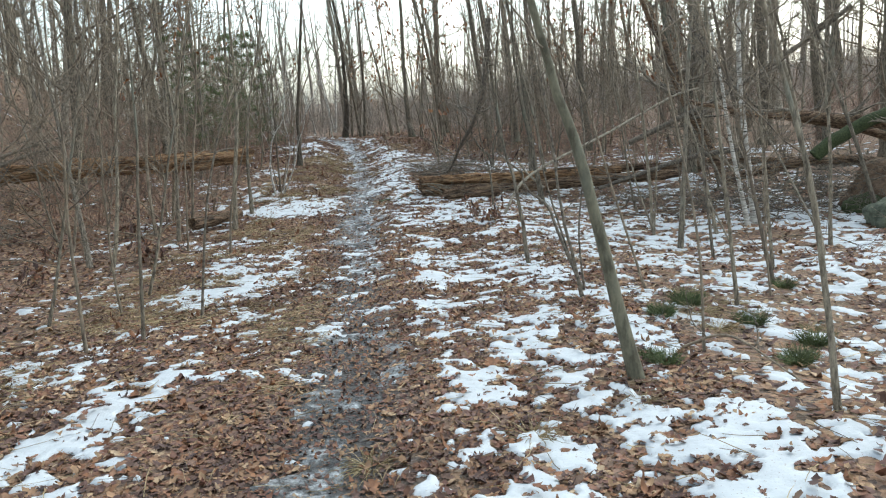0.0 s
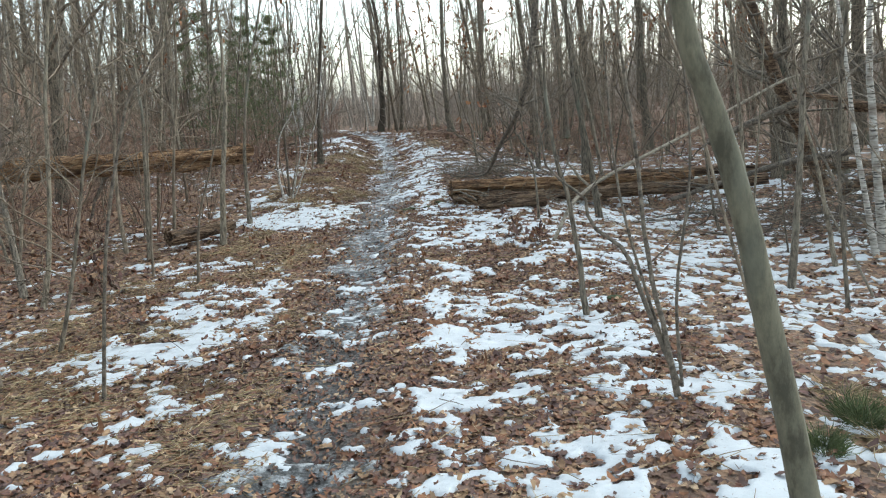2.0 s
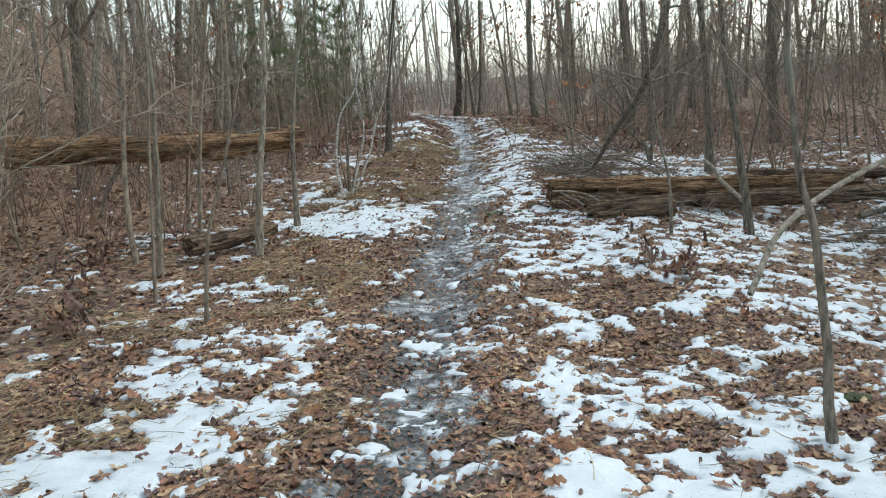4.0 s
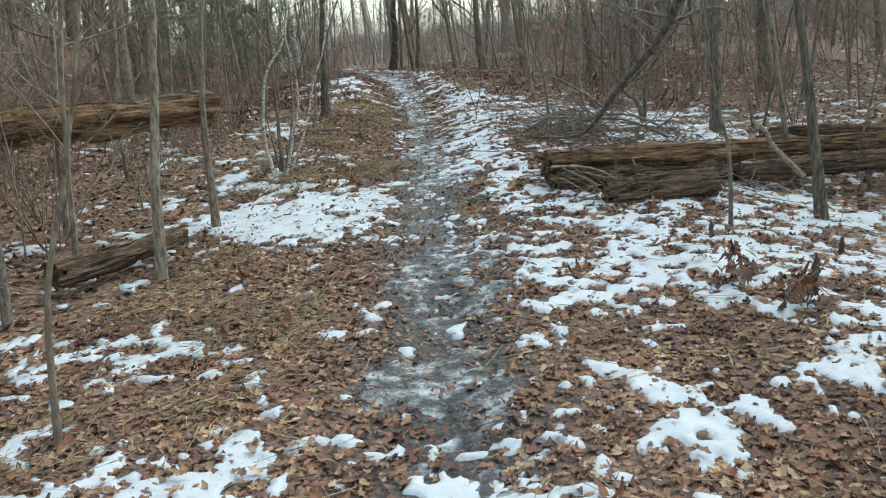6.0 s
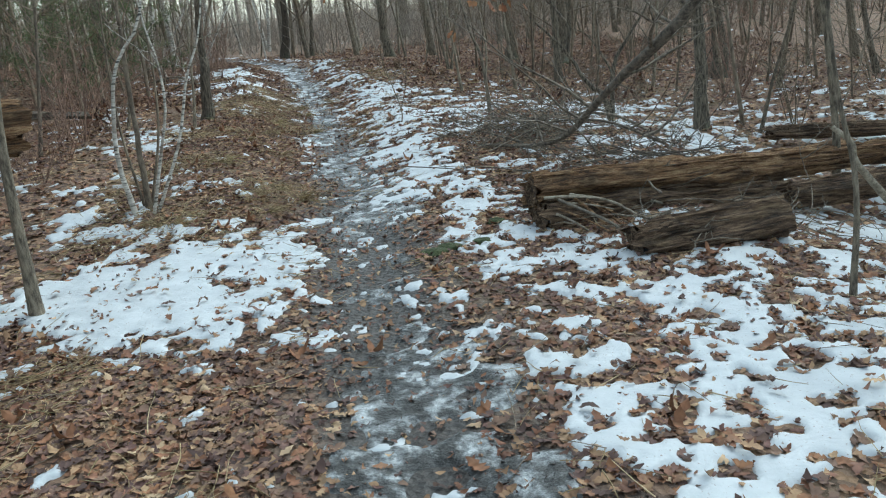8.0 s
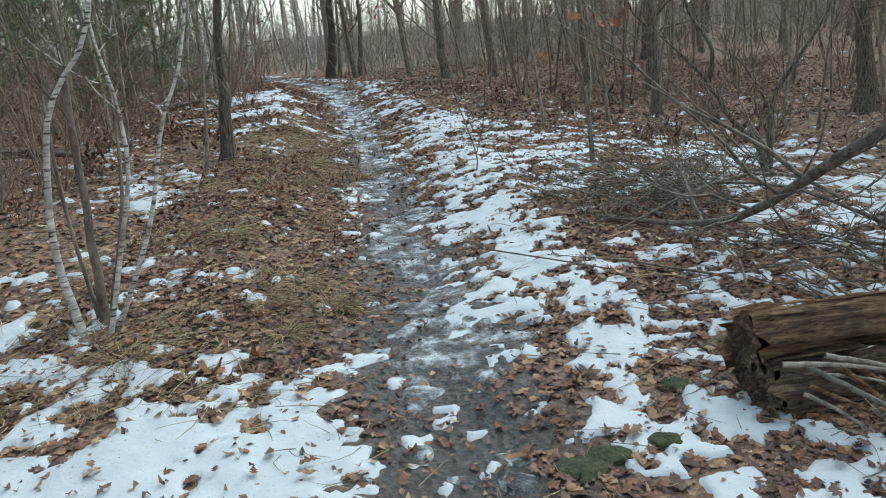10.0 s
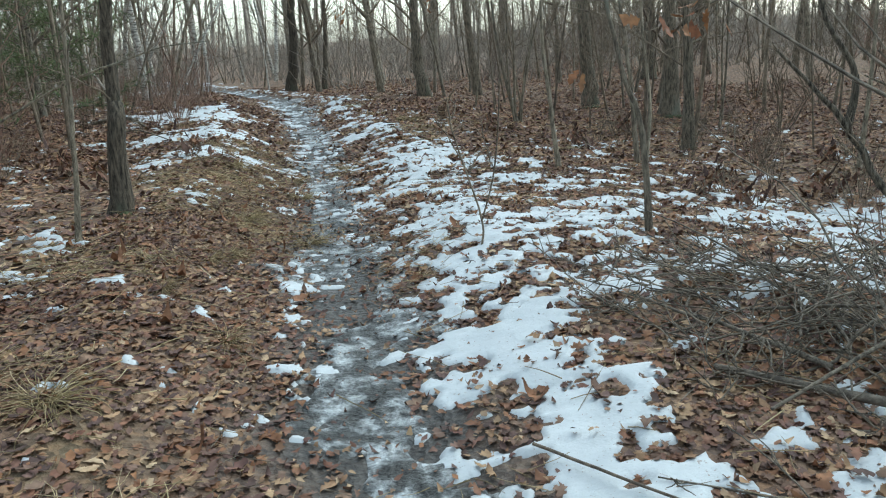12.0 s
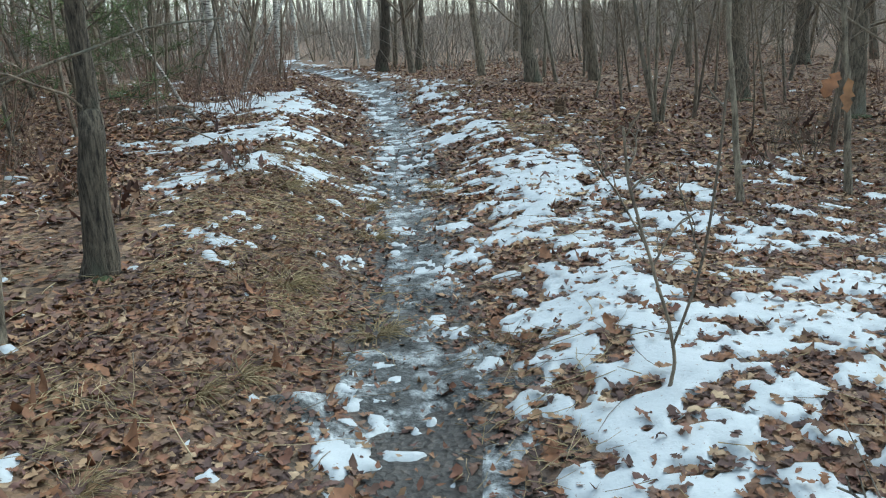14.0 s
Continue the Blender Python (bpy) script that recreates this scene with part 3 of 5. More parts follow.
def make_pine(seed, tall, r0, whorls, reach, label, group):
    top = empty_at("pine_sapling", 0, 0, 0)
    pine_parts(top, np.random.default_rng(seed), tall, r0, whorls, reach)
    return tagged(top, label, "tree", group)


OAKS = [make_tree("oak_tree", 100 + k, 12.5 + k, 0.1 + 0.022 * k, BARK_WOOD if k % 2 else BARK_OAK, BARK_TWIG, 26, 0.16, 2.6, 4, 2,
                  "tall bare oak with rough dark grey bark", "tree", "bare oaks of the wood") for k in range(4)]
MIDS = [make_tree("bare_tree", 120 + k, 8.5 + 0.7 * k, 0.04 + 0.011 * k, BARK_GREY if k % 2 else BARK_WOOD, BARK_TWIG, 40, 0.08, 1.7, 4, 1,
                  "slim bare tree with grey bark and fine twigs", "tree", "slim bare trees of the wood", 0.13, 7) for k in range(5)]
ORANGES = [make_tree("beech_tree", 140 + k, 7.5 + k, 0.05 + 0.02 * k, BARK_GREY, BARK_TWIG, 24, 0.15, 1.8, 3, 2,
                     "young tree holding withered orange leaves", "tree", "trees with orange leaves", 0.06, 7, 420) for k in range(2)]
BIRCHES = [make_tree("birch_tree", 160 + k, 8 + k, 0.04 + 0.012 * k, BIRCH, BARK_TWIG, 18, 0.3, 1.2, 3, 2,
                     "slender white birch with peeling pale bark", "tree", "white birches", 0.09, 8) for k in range(3)]
SAPS = [make_tree("sapling", 180 + k, 3.2 + 0.5 * k, 0.011 + 0.003 * k, BARK_GREY if k % 2 else BARK_TWIG, BARK_TWIG, 24, 0.12, 0.95, 4, 2,
                  "thin leafless sapling with a few upright twigs", "sapling", "saplings of the understorey", 0.15, 5) for k in range(6)]
SHRUBS = [make_shrub("shrub", 200 + k, 7 + k, 0.9 + 0.2 * k, 0.35, BARK_RED if k % 2 else BARK_TWIG,
                     "leafless reddish brown twiggy undergrowth shrub", "undergrowth shrubs") for k in range(4)]
PINES = [make_pine(220 + k, 2.2 + 1.5 * k, 0.02 + 0.01 * k, 11, 0.8 + 0.25 * k, "young pine with soft green needles", "young pines") for k in range(2)]

TAKEN = []


def free(x, y, gap):
    return all((x - a) ** 2 + (y - b) ** 2 > (gap + g) ** 2 for a, b, g in TAKEN)


def open_ground(x, y):
    """True on the path and on the open floor beside it."""
    rel = x - float(path_x(y))
    if abs(rel) < 1.05 or y < 0.5 and abs(rel) < 2:
        return True
    if y < 12 and -2.0 < rel < 3.0 or 12 <= y < 16.5 and -2.3 < rel < 3.6:
        return True
    if 16 <= y < 25 and -2.7 < rel < 2.4:
        return True
    return 25 <= y < 34 and abs(rel) < 1.5


def stand_back(x, y):
    """Where large trees may stand."""
    rel = x - float(path_x(y))
    return not (18 < y < 30 and 0 < rel < 4.6 or 10 < y < 22 and 0 < x < 7 or 29 < y < 41 and 3.5 < rel < 9.5)


def scatter(kinds, count, seed, area, gap, lo=0.8, hi=1.2, dense=None):
    rng = np.random.default_rng(seed)
    x0, x1, y0, y1 = area
    done = tries = 0
    while done < count and tries < count * 30:
        tries += 1
        x, y = x0 + (x1 - x0) * rng.random(), y0 + (y1 - y0) * rng.random()
        turn, size, pick = rng.random() * 360, lo + (hi - lo) * rng.random(), rng.integers(0, len(kinds))
        if open_ground(x, y) or not free(x, y, gap) or (dense and not dense(x, y)):
            continue
        TAKEN.append((x, y, gap))
        rel = x - float(path_x(y))
        lean = (5.0 if rel < 0 else -2.0) * min(1.0, abs(rel) / 5)
        src = kinds[pick]
        c = copy_thing(src, pose(x, y, float(height(x, y)) - 0.04, 0, lean, 0) @ pose(0, 0, 0, 0, 0, turn))
        c.scale = (size, size, size)
        done += 1


# ---- single trees along the walk ----
def stem_tree(name, base, points, tall, r0, material, twigs, label, group="", reach=0.7, lo=0.3, seed=1, forks=(), category="tree", sides=10, sub=2, twig=1):
    """A tree through known points (x, y, z) over its base, drawn on to its full height."""
    rng = np.random.default_rng(seed)
    x, y = base
    top = empty_at(name, x, y)
    o = np.array(top.location)
    p = [np.zeros(3)] + [np.array(q) - o for q in points]
    d = p[-1] - p[-2]
    d = d / np.linalg.norm(d)
    rest = tall - p[-1][2]
    if rest > 0.1:
        d1 = d * 0.8 + np.array([0, 0, 0.35])
        p += [p[-1] + d1 * rest * 0.4 + rng.normal(0, 0.03, 3) * rest, p[-1] + (d1 * 0.4 + np.array([0, 0, 0.55])) * rest + rng.normal(0, 0.04, 3) * rest]
    t = smooth_line(p, 22) + np.concatenate([[np.zeros(3)], rng.normal(0, r0 * 0.12, (21, 3))])
    r = trunk_radii(22, r0, max(0.004, r0 * 0.12), 0.3)
    tube_part("trunk", [(t, r, sides)], material, top)
    lines, _ = side_branches(rng, t, r, twigs, lo, 0.97, reach, 0.9, sub, twig, 4, 0.55)
    tube_part("crown", lines, BARK_TWIG if material is not BARK_RED else BARK_RED, top)
    for fp, fr in forks:
        f = smooth_line([np.array(q) - o for q in fp], 14)
        fr_ = np.linspace(fr, 0.004, 14)
        more, _ = side_branches(rng, f, fr_, max(2, twigs // 3), 0.35, 0.95, reach * 0.7, 0.8, 2, 1, 3)
        tube_part("stem", [(f, fr_, 7)] + more, material, top)
    TAKEN.append((x, y, 0.35))
    return tagged(top, label, category, group)


stem_tree("maple_tree", (1.04, 4.35), [(0.78, 4.35, 1.04), (0.57, 4.35, 1.85)], 6.5, 0.039, BARK_MAPLE, 14,
          "leaning young maple with smooth greenish grey bark", seed=2, lo=0.45, reach=1.2)
stem_tree("sapling", (0.9, 8.42), [(0.81, 8.42, 0.44), (0.72, 8.42, 0.83), (0.68, 8.42, 1.56)], 4.2, 0.021, BARK_GREY, 10,
          "thin crooked grey sapling beside the snow", seed=3)
stem_tree("sapling", (1.12, 6.47), [(1.05, 6.47, 0.07), (0.98, 6.47, 0.46), (0.94, 6.47, 0.95), (0.9, 6.47, 1.32)], 3.3, 0.016, DEADGREY, 9,
          "several thin stems rising from one root", seed=4,
          forks=[([(1.12, 6.47, -0.22), (0.98, 6.5, 0.25), (0.84, 6.5, 0.9), (0.8, 6.5, 1.8)], 0.011), ([(1.13, 6.46, -0.22), (1.1, 6.4, 0.3), (1.18, 6.4, 1.0), (1.1, 6.4, 1.9)], 0.01),
                 ([(1.12, 6.48, -0.22), (0.96, 6.47, 0.22), (0.88, 6.47, 0.48), (0.81, 6.47, 0.56), (0.7, 6.47, 0.66), (0.68, 6.47, 0.79), (0.58, 6.47, 0.87), (0.48, 6.47, 1.03), (0.47, 6.5, 1.6)], 0.014)])
stem_tree("sapling", (1.86, 3.7), [(1.73, 3.7, 0.86), (1.5, 3.7, 1.76)], 4.0, 0.017, BARK_GREY, 9, "straight grey sapling among green seedlings", seed=5)
stem_tree("sapling", (1.6, 4.9), [(1.57, 4.9, 0.5), (1.4, 4.9, 1.5)], 3.2, 0.009, BARK_TWIG, 8, "thin dark sapling in the snow", seed=6)
stem_tree("sapling", (2.3, 6.2), [(2.2, 6.2, 0.7), (2.1, 6.2, 1.8)], 3.8, 0.016, BARK_GREY, 9, "straight grey sapling in the snow", seed=7)
stem_tree("sapling", (1.75, 6.9), [(1.5, 6.9, 0.5), (1.3, 6.9, 1.3)], 3.0, 0.011, BARK_TWIG, 9, "leaning thin dark sapling", seed=8)
stem_tree("birch_tree", (4.37, 11.1), [(4.18, 11.1, 1.21), (4.16, 11.1, 2.32)], 9, 0.046, BIRCH, 14, "white birch with dark bark rings", "white birches", seed=9, lo=0.4)
stem_tree("birch_tree", (4.2, 10.9), [(3.95, 10.9, 0.63), (3.81, 10.9, 1.61)], 7, 0.032, BIRCH, 12, "slender leaning white birch", "white birches", seed=10, lo=0.4)
stem_tree("birch_tree", (-3.2, 16.0), [(-3.25, 16, 0.17), (-3.2, 16, 0.54), (-3.11, 16, 0.86), (-2.88, 16, 1.19), (-2.76, 16, 1.9)], 4.2, 0.02, BIRCH, 9,
          "clump of curved white birch stems", seed=11, reach=0.6, lo=0.5,
          forks=[([(-3.06, 15.98, -0.3), (-2.93, 16, 0.15), (-2.83, 16, 0.51), (-2.83, 16, 0.85), (-2.88, 16, 1.17), (-2.92, 16, 2.1)], 0.014),
                 ([(-3.04, 16.02, -0.3), (-2.78, 16, 0.23), (-2.64, 16, 0.7), (-2.48, 16, 1.07), (-2.3, 16, 2.0)], 0.014)])
stem_tree("sapling", (-3.12, 16.1), [(-3.1, 16.1, 0.5), (-3.06, 16.1, 1.3)], 4.0, 0.024, BARK_TWIG, 10, "brown stem beside the birch clump", seed=12,
          forks=[([(-3.1, 16.12, -0.25), (-2.95, 16.2, 0.4), (-2.92, 16.2, 1.2), (-3.0, 16.2, 2.2)], 0.012), ([(-3.16, 16.12, -0.25), (-3.25, 16.2, 0.4), (-3.22, 16.2, 1.2), (-3.1, 16.2, 2.2)], 0.012)])
stem_tree("oak_tree", (-3.4, 20.32), [(-3.33, 20.32, 0.55), (-3.28, 20.32, 1.25)], 11, 0.075, BARK_DARK, 20, "young oak with dark furrowed bark beside the path", seed=13, lo=0.25, reach=1.6, sides=14)
stem_tree("sapling", (-3.4, 19.5), [(-3.32, 19.5, 0.52), (-3.26, 19.5, 1.31)], 4.5, 0.018, BARK_GREY, 10, "thin pale grey sapling", seed=14)
stem_tree("oak_tree", (-3.72, 34.8), [(-3.55, 34.8, 1.3), (-3.52, 34.8, 4)], 13, 0.13, BARK_DARK, 26, "tall dark oak at the bend of the path", seed=15, lo=0.25, reach=2.4, sub=4, twig=2)
stem_tree("oak_tree", (-2.95, 35.1), [(-2.8, 35.1, 1.24)], 11, 0.08, BARK_OAK, 20, "dark bare tree at the bend of the path", seed=16, lo=0.25, reach=2, sub=4, twig=2)
stem_tree("oak_tree", (-0.75, 29.7), [(-0.88, 29.7, 1.3)], 12, 0.12, BARK_OAK, 24, "dark leaning oak beyond the stump", seed=17, lo=0.2, reach=2.2, sub=4, twig=2)
stem_tree("oak_tree", (1.9, 28.0), [(1.77, 28, 1.2)], 13, 0.13, BARK_OAK, 24, "grey oak with moss at its foot", seed=18, lo=0.25, reach=2.2, sub=3, twig=2)
stem_tree("oak_tree", (2.62, 26.3), [(2.61, 26.3, 1.0)], 13, 0.14, BARK_GREY, 24, "broad grey trunk with moss at its foot", seed=19, lo=0.25, reach=2.2, sub=3, twig=2)
stem_tree("oak_tree", (4.15, 31.9), [(4.1, 31.9, 1.2)], 14, 0.16, BARK_OAK, 24, "dark forked oak in the wood", seed=20, lo=0.2, reach=2.4, sub=3, twig=2)
stem_tree("oak_tree", (0.58, 33.5), [(0.5, 33.5, 1.2)], 11, 0.08, BARK_OAK, 20, "slim dark oak in the wood", seed=21, lo=0.2, reach=2.0, sub=3, twig=2)
stem_tree("bare_tree", (2.15, 18.1), [(2.09, 18.1, 1.09)], 9, 0.075, BARK_OAK, 18, "dark trunk behind the fallen logs", seed=22, lo=0.25, reach=1.5)
stem_tree("bare_tree", (1.77, 13.76), [(1.64, 13.76, 0.4), (1.5, 13.76, 1.3), (1.44, 13.76, 2.1)], 8, 0.046, BARK_OAK, 16, "grey trunk beside the fallen log", seed=23, lo=0.3, reach=1.3)
stem_tree("shrub", (1.3, 18.5), [(1.22, 18.55, -0.1), (1.07, 18.6, 0.05), (0.85, 18.65, 0.4), (0.62, 18.65, 0.66), (0.44, 18.65, 0.84)], 1.1, 0.038, BARK_OAK, 6, "dark forked shrub rising from the brush pile", seed=24,
          reach=0.5, forks=[([(0.86, 18.65, 0.38), (0.88, 18.65, 0.67), (0.68, 18.65, 1.01), (0.62, 18.65, 1.6)], 0.024), ([(1.3, 18.5, -0.35), (1.36, 18.6, 0.21), (1.54, 18.6, 0.52), (1.79, 18.6, 0.92), (1.95, 18.6, 1.6)], 0.03),
                 ([(1.33, 18.55, 0.1), (1.29, 18.6, 0.24), (1.09, 18.6, 0.55), (0.9, 18.6, 0.66)], 0.014)], category="shrub")
stem_tree("bare_tree", (2.1, 15.4), [(2.05, 15.4, -0.12), (1.92, 15.4, 0.78), (1.6, 15.4, 2.18)], 3.2, 0.035, BARK_GREY, 9, "bent grey stem leaning against a dead limb", seed=44, reach=0.8)
stem_tree("oak_tree", (5.2, 16.5), [(5.13, 16.5, 0.49), (4.76, 16.5, 2.35)], 12, 0.11, BARK_OAK, 22, "dark leaning oak behind the brush heap", seed=45, lo=0.15, reach=2.0, sub=3, twig=2)
stem_tree("oak_tree", (5.42, 16.9), [(5.38, 16.9, 0.9), (5.4, 16.9, 2.3)], 13, 0.125, BARK_OAK, 22, "tall dark oak behind the brush heap", seed=46, lo=0.2, reach=2.0, sub=3, twig=2)
stem_tree("oak_tree", (6.3, 16.6), [(6.25, 16.6, 0.9), (6.3, 16.6, 2.2)], 13, 0.12, BARK_GREY, 22, "tall grey oak behind the brush heap", seed=47, lo=0.2, reach=2.0, sub=3, twig=2)
stem_tree("sapling", (3.33, 8.0), [(3.21, 8.0, 1.0), (3.13, 8.0, 2.08)], 4.2, 0.017, BARK_GREY, 9, "straight grey stem in the snow", seed=49)
stem_tree("bare_tree", (4.08, 8.5), [(3.79, 8.5, 0.94), (3.5, 8.5, 2.1)], 6.0, 0.032, BARK_GREY, 12, "leaning grey stem beside the brush", seed=50, lo=0.3)
stem_tree("sapling", (3.0, 8.8), [(2.9, 8.8, 0.7), (2.95, 8.8, 1.9)], 4.0, 0.016, BARK_GREY, 9, "thin grey stem in the snow", seed=51)
stem_tree("sapling", (4.6, 9.4), [(4.55, 9.4, 0.9), (4.3, 9.4, 2.0)], 5.0, 0.022, BARK_GREY, 10, "thin dark stem beside the brush", seed=52)
stem_tree("sapling", (-4.3, 20.0), [(-4.2, 20.0, 0.4), (-4.15, 20.0, 1.2)], 3.6, 0.02, BARK_GREY, 8, "grey sapling with one long sideways branch", seed=48,
          forks=[([(-4.2, 20.0, 0.45), (-3.55, 20.08, 0.79), (-3.14, 20.1, 0.92), (-2.89, 20.1, 0.99), (-2.6, 20.1, 1.01)], 0.009)])
beech = stem_tree("sapling", (0.09, 19.45), [(0.03, 19.45, 0.36), (-0.07, 19.45, 0.66), (-0.18, 19.45, 1.1)], 3.4, 0.022, BARK_GREY, 9, "dark forked sapling with a few orange leaves", seed=25,
                  forks=[([(0.06, 19.45, 0.1), (0.1, 19.5, 0.5), (0.04, 19.5, 1.1), (0.1, 19.5, 2.0)], 0.014)])
stem_tree("sapling", (-0.99, 19.3), [(-0.98, 19.3, -0.09), (-1.12, 19.3, 0.4), (-1.15, 19.3, 0.62)], 0.95, 0.007, BARK_TWIG, 5, "small forked seedling tree in the snow", seed=26, reach=0.4,
          forks=[([(-0.98, 19.3, -0.12), (-0.9, 19.3, 0.15), (-0.86, 19.3, 0.45), (-0.84, 19.3, 0.75)], 0.005)], category="sapling")
stem_tree("sapling", (0.05, 21.9), [(-0.02, 21.9, 0.3), (-0.09, 21.9, 0.97)], 4.0, 0.024, BARK_GREY, 10, "crooked grey sapling at the edge of the snow", seed=27)
stem_tree("bare_tree", (0.2, 25.16), [(-0.01, 25.16, 0.73), (-0.08, 25.16, 1.34)], 5.5, 0.026, BARK_GREY, 10, "clump of slim grey stems beyond the snow", seed=70, lo=0.3,
          forks=[([(0.22, 25.2, -0.25), (0.37, 25.16, 0.59), (0.56, 25.16, 1.32), (0.8, 25.2, 2.6)], 0.022), ([(0.18, 25.2, -0.25), (0.19, 25.2, 0.6), (0.19, 25.16, 1.33), (0.3, 25.2, 2.8)], 0.02),
                 ([(0.16, 25.1, -0.25), (0.08, 25.1, 0.6), (0.1, 25.1, 1.3), (0.0, 25.2, 2.6)], 0.016), ([(0.24, 25.1, -0.25), (0.3, 25.1, 0.4), (0.42, 25.1, 1.0), (0.5, 25.2, 2.4)], 0.015)])
stem_tree("sapling", (0.94, 22.4), [(0.85, 22.4, 0.5), (0.75, 22.4, 1.2)], 4.5, 0.026, BARK_GREY, 10, "grey sapling at the edge of the snow", seed=28)
stem_tree("bare_tree", (-3.28, 12.8), [(-3.15, 12.8, 0.5), (-3.01, 12.8, 1.44), (-2.95, 12.8, 2.35)], 8, 0.04, BARK_GREY, 14, "slim grey tree in front of the fallen log", seed=29, lo=0.35)
stem_tree("bare_tree", (-3.3, 14.2), [(-3.27, 14.2, 0.4), (-3.12, 14.2, 1.48)], 7, 0.036, BARK_GREY, 14, "slim tree at the end of the fallen log", seed=30, lo=0.35)
stem_tree("sapling", (-2.73, 10.25), [(-2.66, 10.25, 0.1), (-2.59, 10.25, 0.4), (-2.37, 10.25, 1.0)], 3.2, 0.016, BARK_TWIG, 8, "leaning thin brown sapling", seed=31)
stem_tree("sapling", (-3.5, 11.0), [(-3.4, 11, 0.5), (-3.26, 11, 1.72)], 3.8, 0.014, BARK_TWIG, 9, "thin straight brown sapling", seed=32)
stem_tree("sapling", (-2.2, 7.02), [(-2.04, 7.02, 0.56), (-1.89, 7.02, 1.1), (-1.76, 7.02, 1.45), (-1.65, 7.02, 1.58)], 2.6, 0.011, DEADGREY, 8, "thin pale forked sapling", seed=33)
stem_tree("sapling", (-2.44, 6.23), [(-2.31, 6.23, 0.83), (-2.23, 6.23, 1.44)], 3.4, 0.014, BARK_GREY, 8, "thin grey sapling in the leaves", seed=34)
stem_tree("sapling", (-2.75, 5.9), [(-2.72, 5.9, 0.7), (-2.65, 5.9, 1.4)], 3.2, 0.013, BARK_TWIG, 8, "thin brown sapling in the leaves", seed=35)
stem_tree("sapling", (-3.9, 11.9), [(-3.8, 11.9, 0.5), (-3.72, 11.9, 1.5)], 5, 0.03, BARK_GREY, 10, "grey sapling in front of the fallen log", seed=36)
stem_tree("sapling", (2.85, 10.7), [(2.76, 10.7, 0.79), (2.68, 10.7, 1.69)], 4.5, 0.022, BARK_GREY, 10, "clump of grey stems in the snow", seed=37,
          forks=[([(2.85, 10.7, -0.6), (2.95, 10.8, 0.4), (3.05, 10.8, 2)], 0.016), ([(2.83, 10.7, -0.6), (2.6, 10.8, 0.3), (2.4, 10.8, 1.8)], 0.014)])
stem_tree("sapling", (3.65, 10.55), [(3.45, 10.55, 0.3), (3.26, 10.55, 1.05)], 4.5, 0.024, BARK_GREY, 10, "leaning grey stem in the snow", seed=38)
stem_tree("sapling", (0.89, 13.22), [(0.87, 13.22, 0.1), (0.78, 13.25, 0.5), (0.72, 13.3, 1.0)], 2.6, 0.016, BARK_GREY, 8, "thin bent sapling in front of the logs", seed=39)
for k, (x, y, r, h) in enumerate(((7.4, 22, 0.17, 14), (4.2, 22.4, 0.13, 13), (1.9, 23.6, 0.07, 11), (6.6, 20, 0.15, 13), (8.6, 21, 0.18, 14), (-7.8, 24, 0.15, 13), (-10.5, 26, 0.14, 13),
                                 (-11.5, 17, 0.17, 13), (-8.5, 15, 0.12, 12), (9.5, 17, 0.16, 13))):
    stem_tree("oak_tree", (x, y), [(x - 0.06, y, 1.2)], h, r, BARK_OAK if k % 3 else BARK_GREY, 24, "tall bare oak with rough dark grey bark", "bare oaks of the wood", 2.2, 0.2, 60 + k, sub=3, twig=2)
for k, (x, y) in enumerate(((-9.1, 34.5), (-8.8, 34.9), (-8.0, 31), (-6.2, 35.9), (-5.5, 32.6), (-7.2, 33.5), (-9.8, 30))):
    stem_tree("birch_tree", (x, y), [(x - 0.1 + 0.05 * k, y, 1.3)], 8 + k % 3, 0.07, BIRCH, 14, "slender white birch in the wood", "white birches", 1.2, 0.4, 80 + k)

# orange leaves on the forked sapling
tips = np.array([(-0.26, 19.95, 0.66), (-0.22, 19.9, 0.6), (0.35, 19.5, 1.05), (0.3, 19.45, 1.2), (-0.05, 19.4, 1.15), (0.1, 19.4, 1.3), (0.45, 19.4, 1.25), (0.22, 19.4, 1.0)] + [(0.3 + RNG.normal(0, 0.13), 19.45 + RNG.normal(0, 0.06), 0.98 + RNG.normal(0, 0.09)) for _ in range(10)]) - np.array(beech.location)
part("foliage", mesh_np("foliage", *leaf_arrays(RNG, tips, 0.085, True, 0.3, 0.9)), ORANGE, beech, "withered orange leaves")

# ---- the wood around ----
scatter(OAKS, 32, 1, (-26, 26, 14, 52), 0.9, dense=stand_back)
scatter(ORANGES, 12, 2, (-9, 13, 19, 42), 0.7)
PALES = [make_tree("sapling", 260 + k, 4.5 + 0.6 * k, 0.02 + 0.004 * k, BIRCH if k % 2 else BARK_GREY, BARK_TWIG, 14, 0.25, 0.9, 3, 1,
                   "pale slender leaning sapling", "sapling", "pale leaning saplings", 0.28, 6) for k in range(4)]
scatter(PALES, 30, 31, (-9, -4.4, 27, 39), 0.25, 0.8, 1.2)
for k, (x, y) in enumerate(((-1.5, 36.0), (0.4, 31.2), (-6.6, 33.2))):
    TAKEN.append((x, y, 0.5))
    copy_thing(ORANGES[k % 2], pose(x, y, float(height(x, y)) - 0.04, 0, 0, 70 * k)).scale = (1.15, 1.15, 1.15)
scatter(BIRCHES, 14, 3, (-14, -2, 22, 44), 0.5)
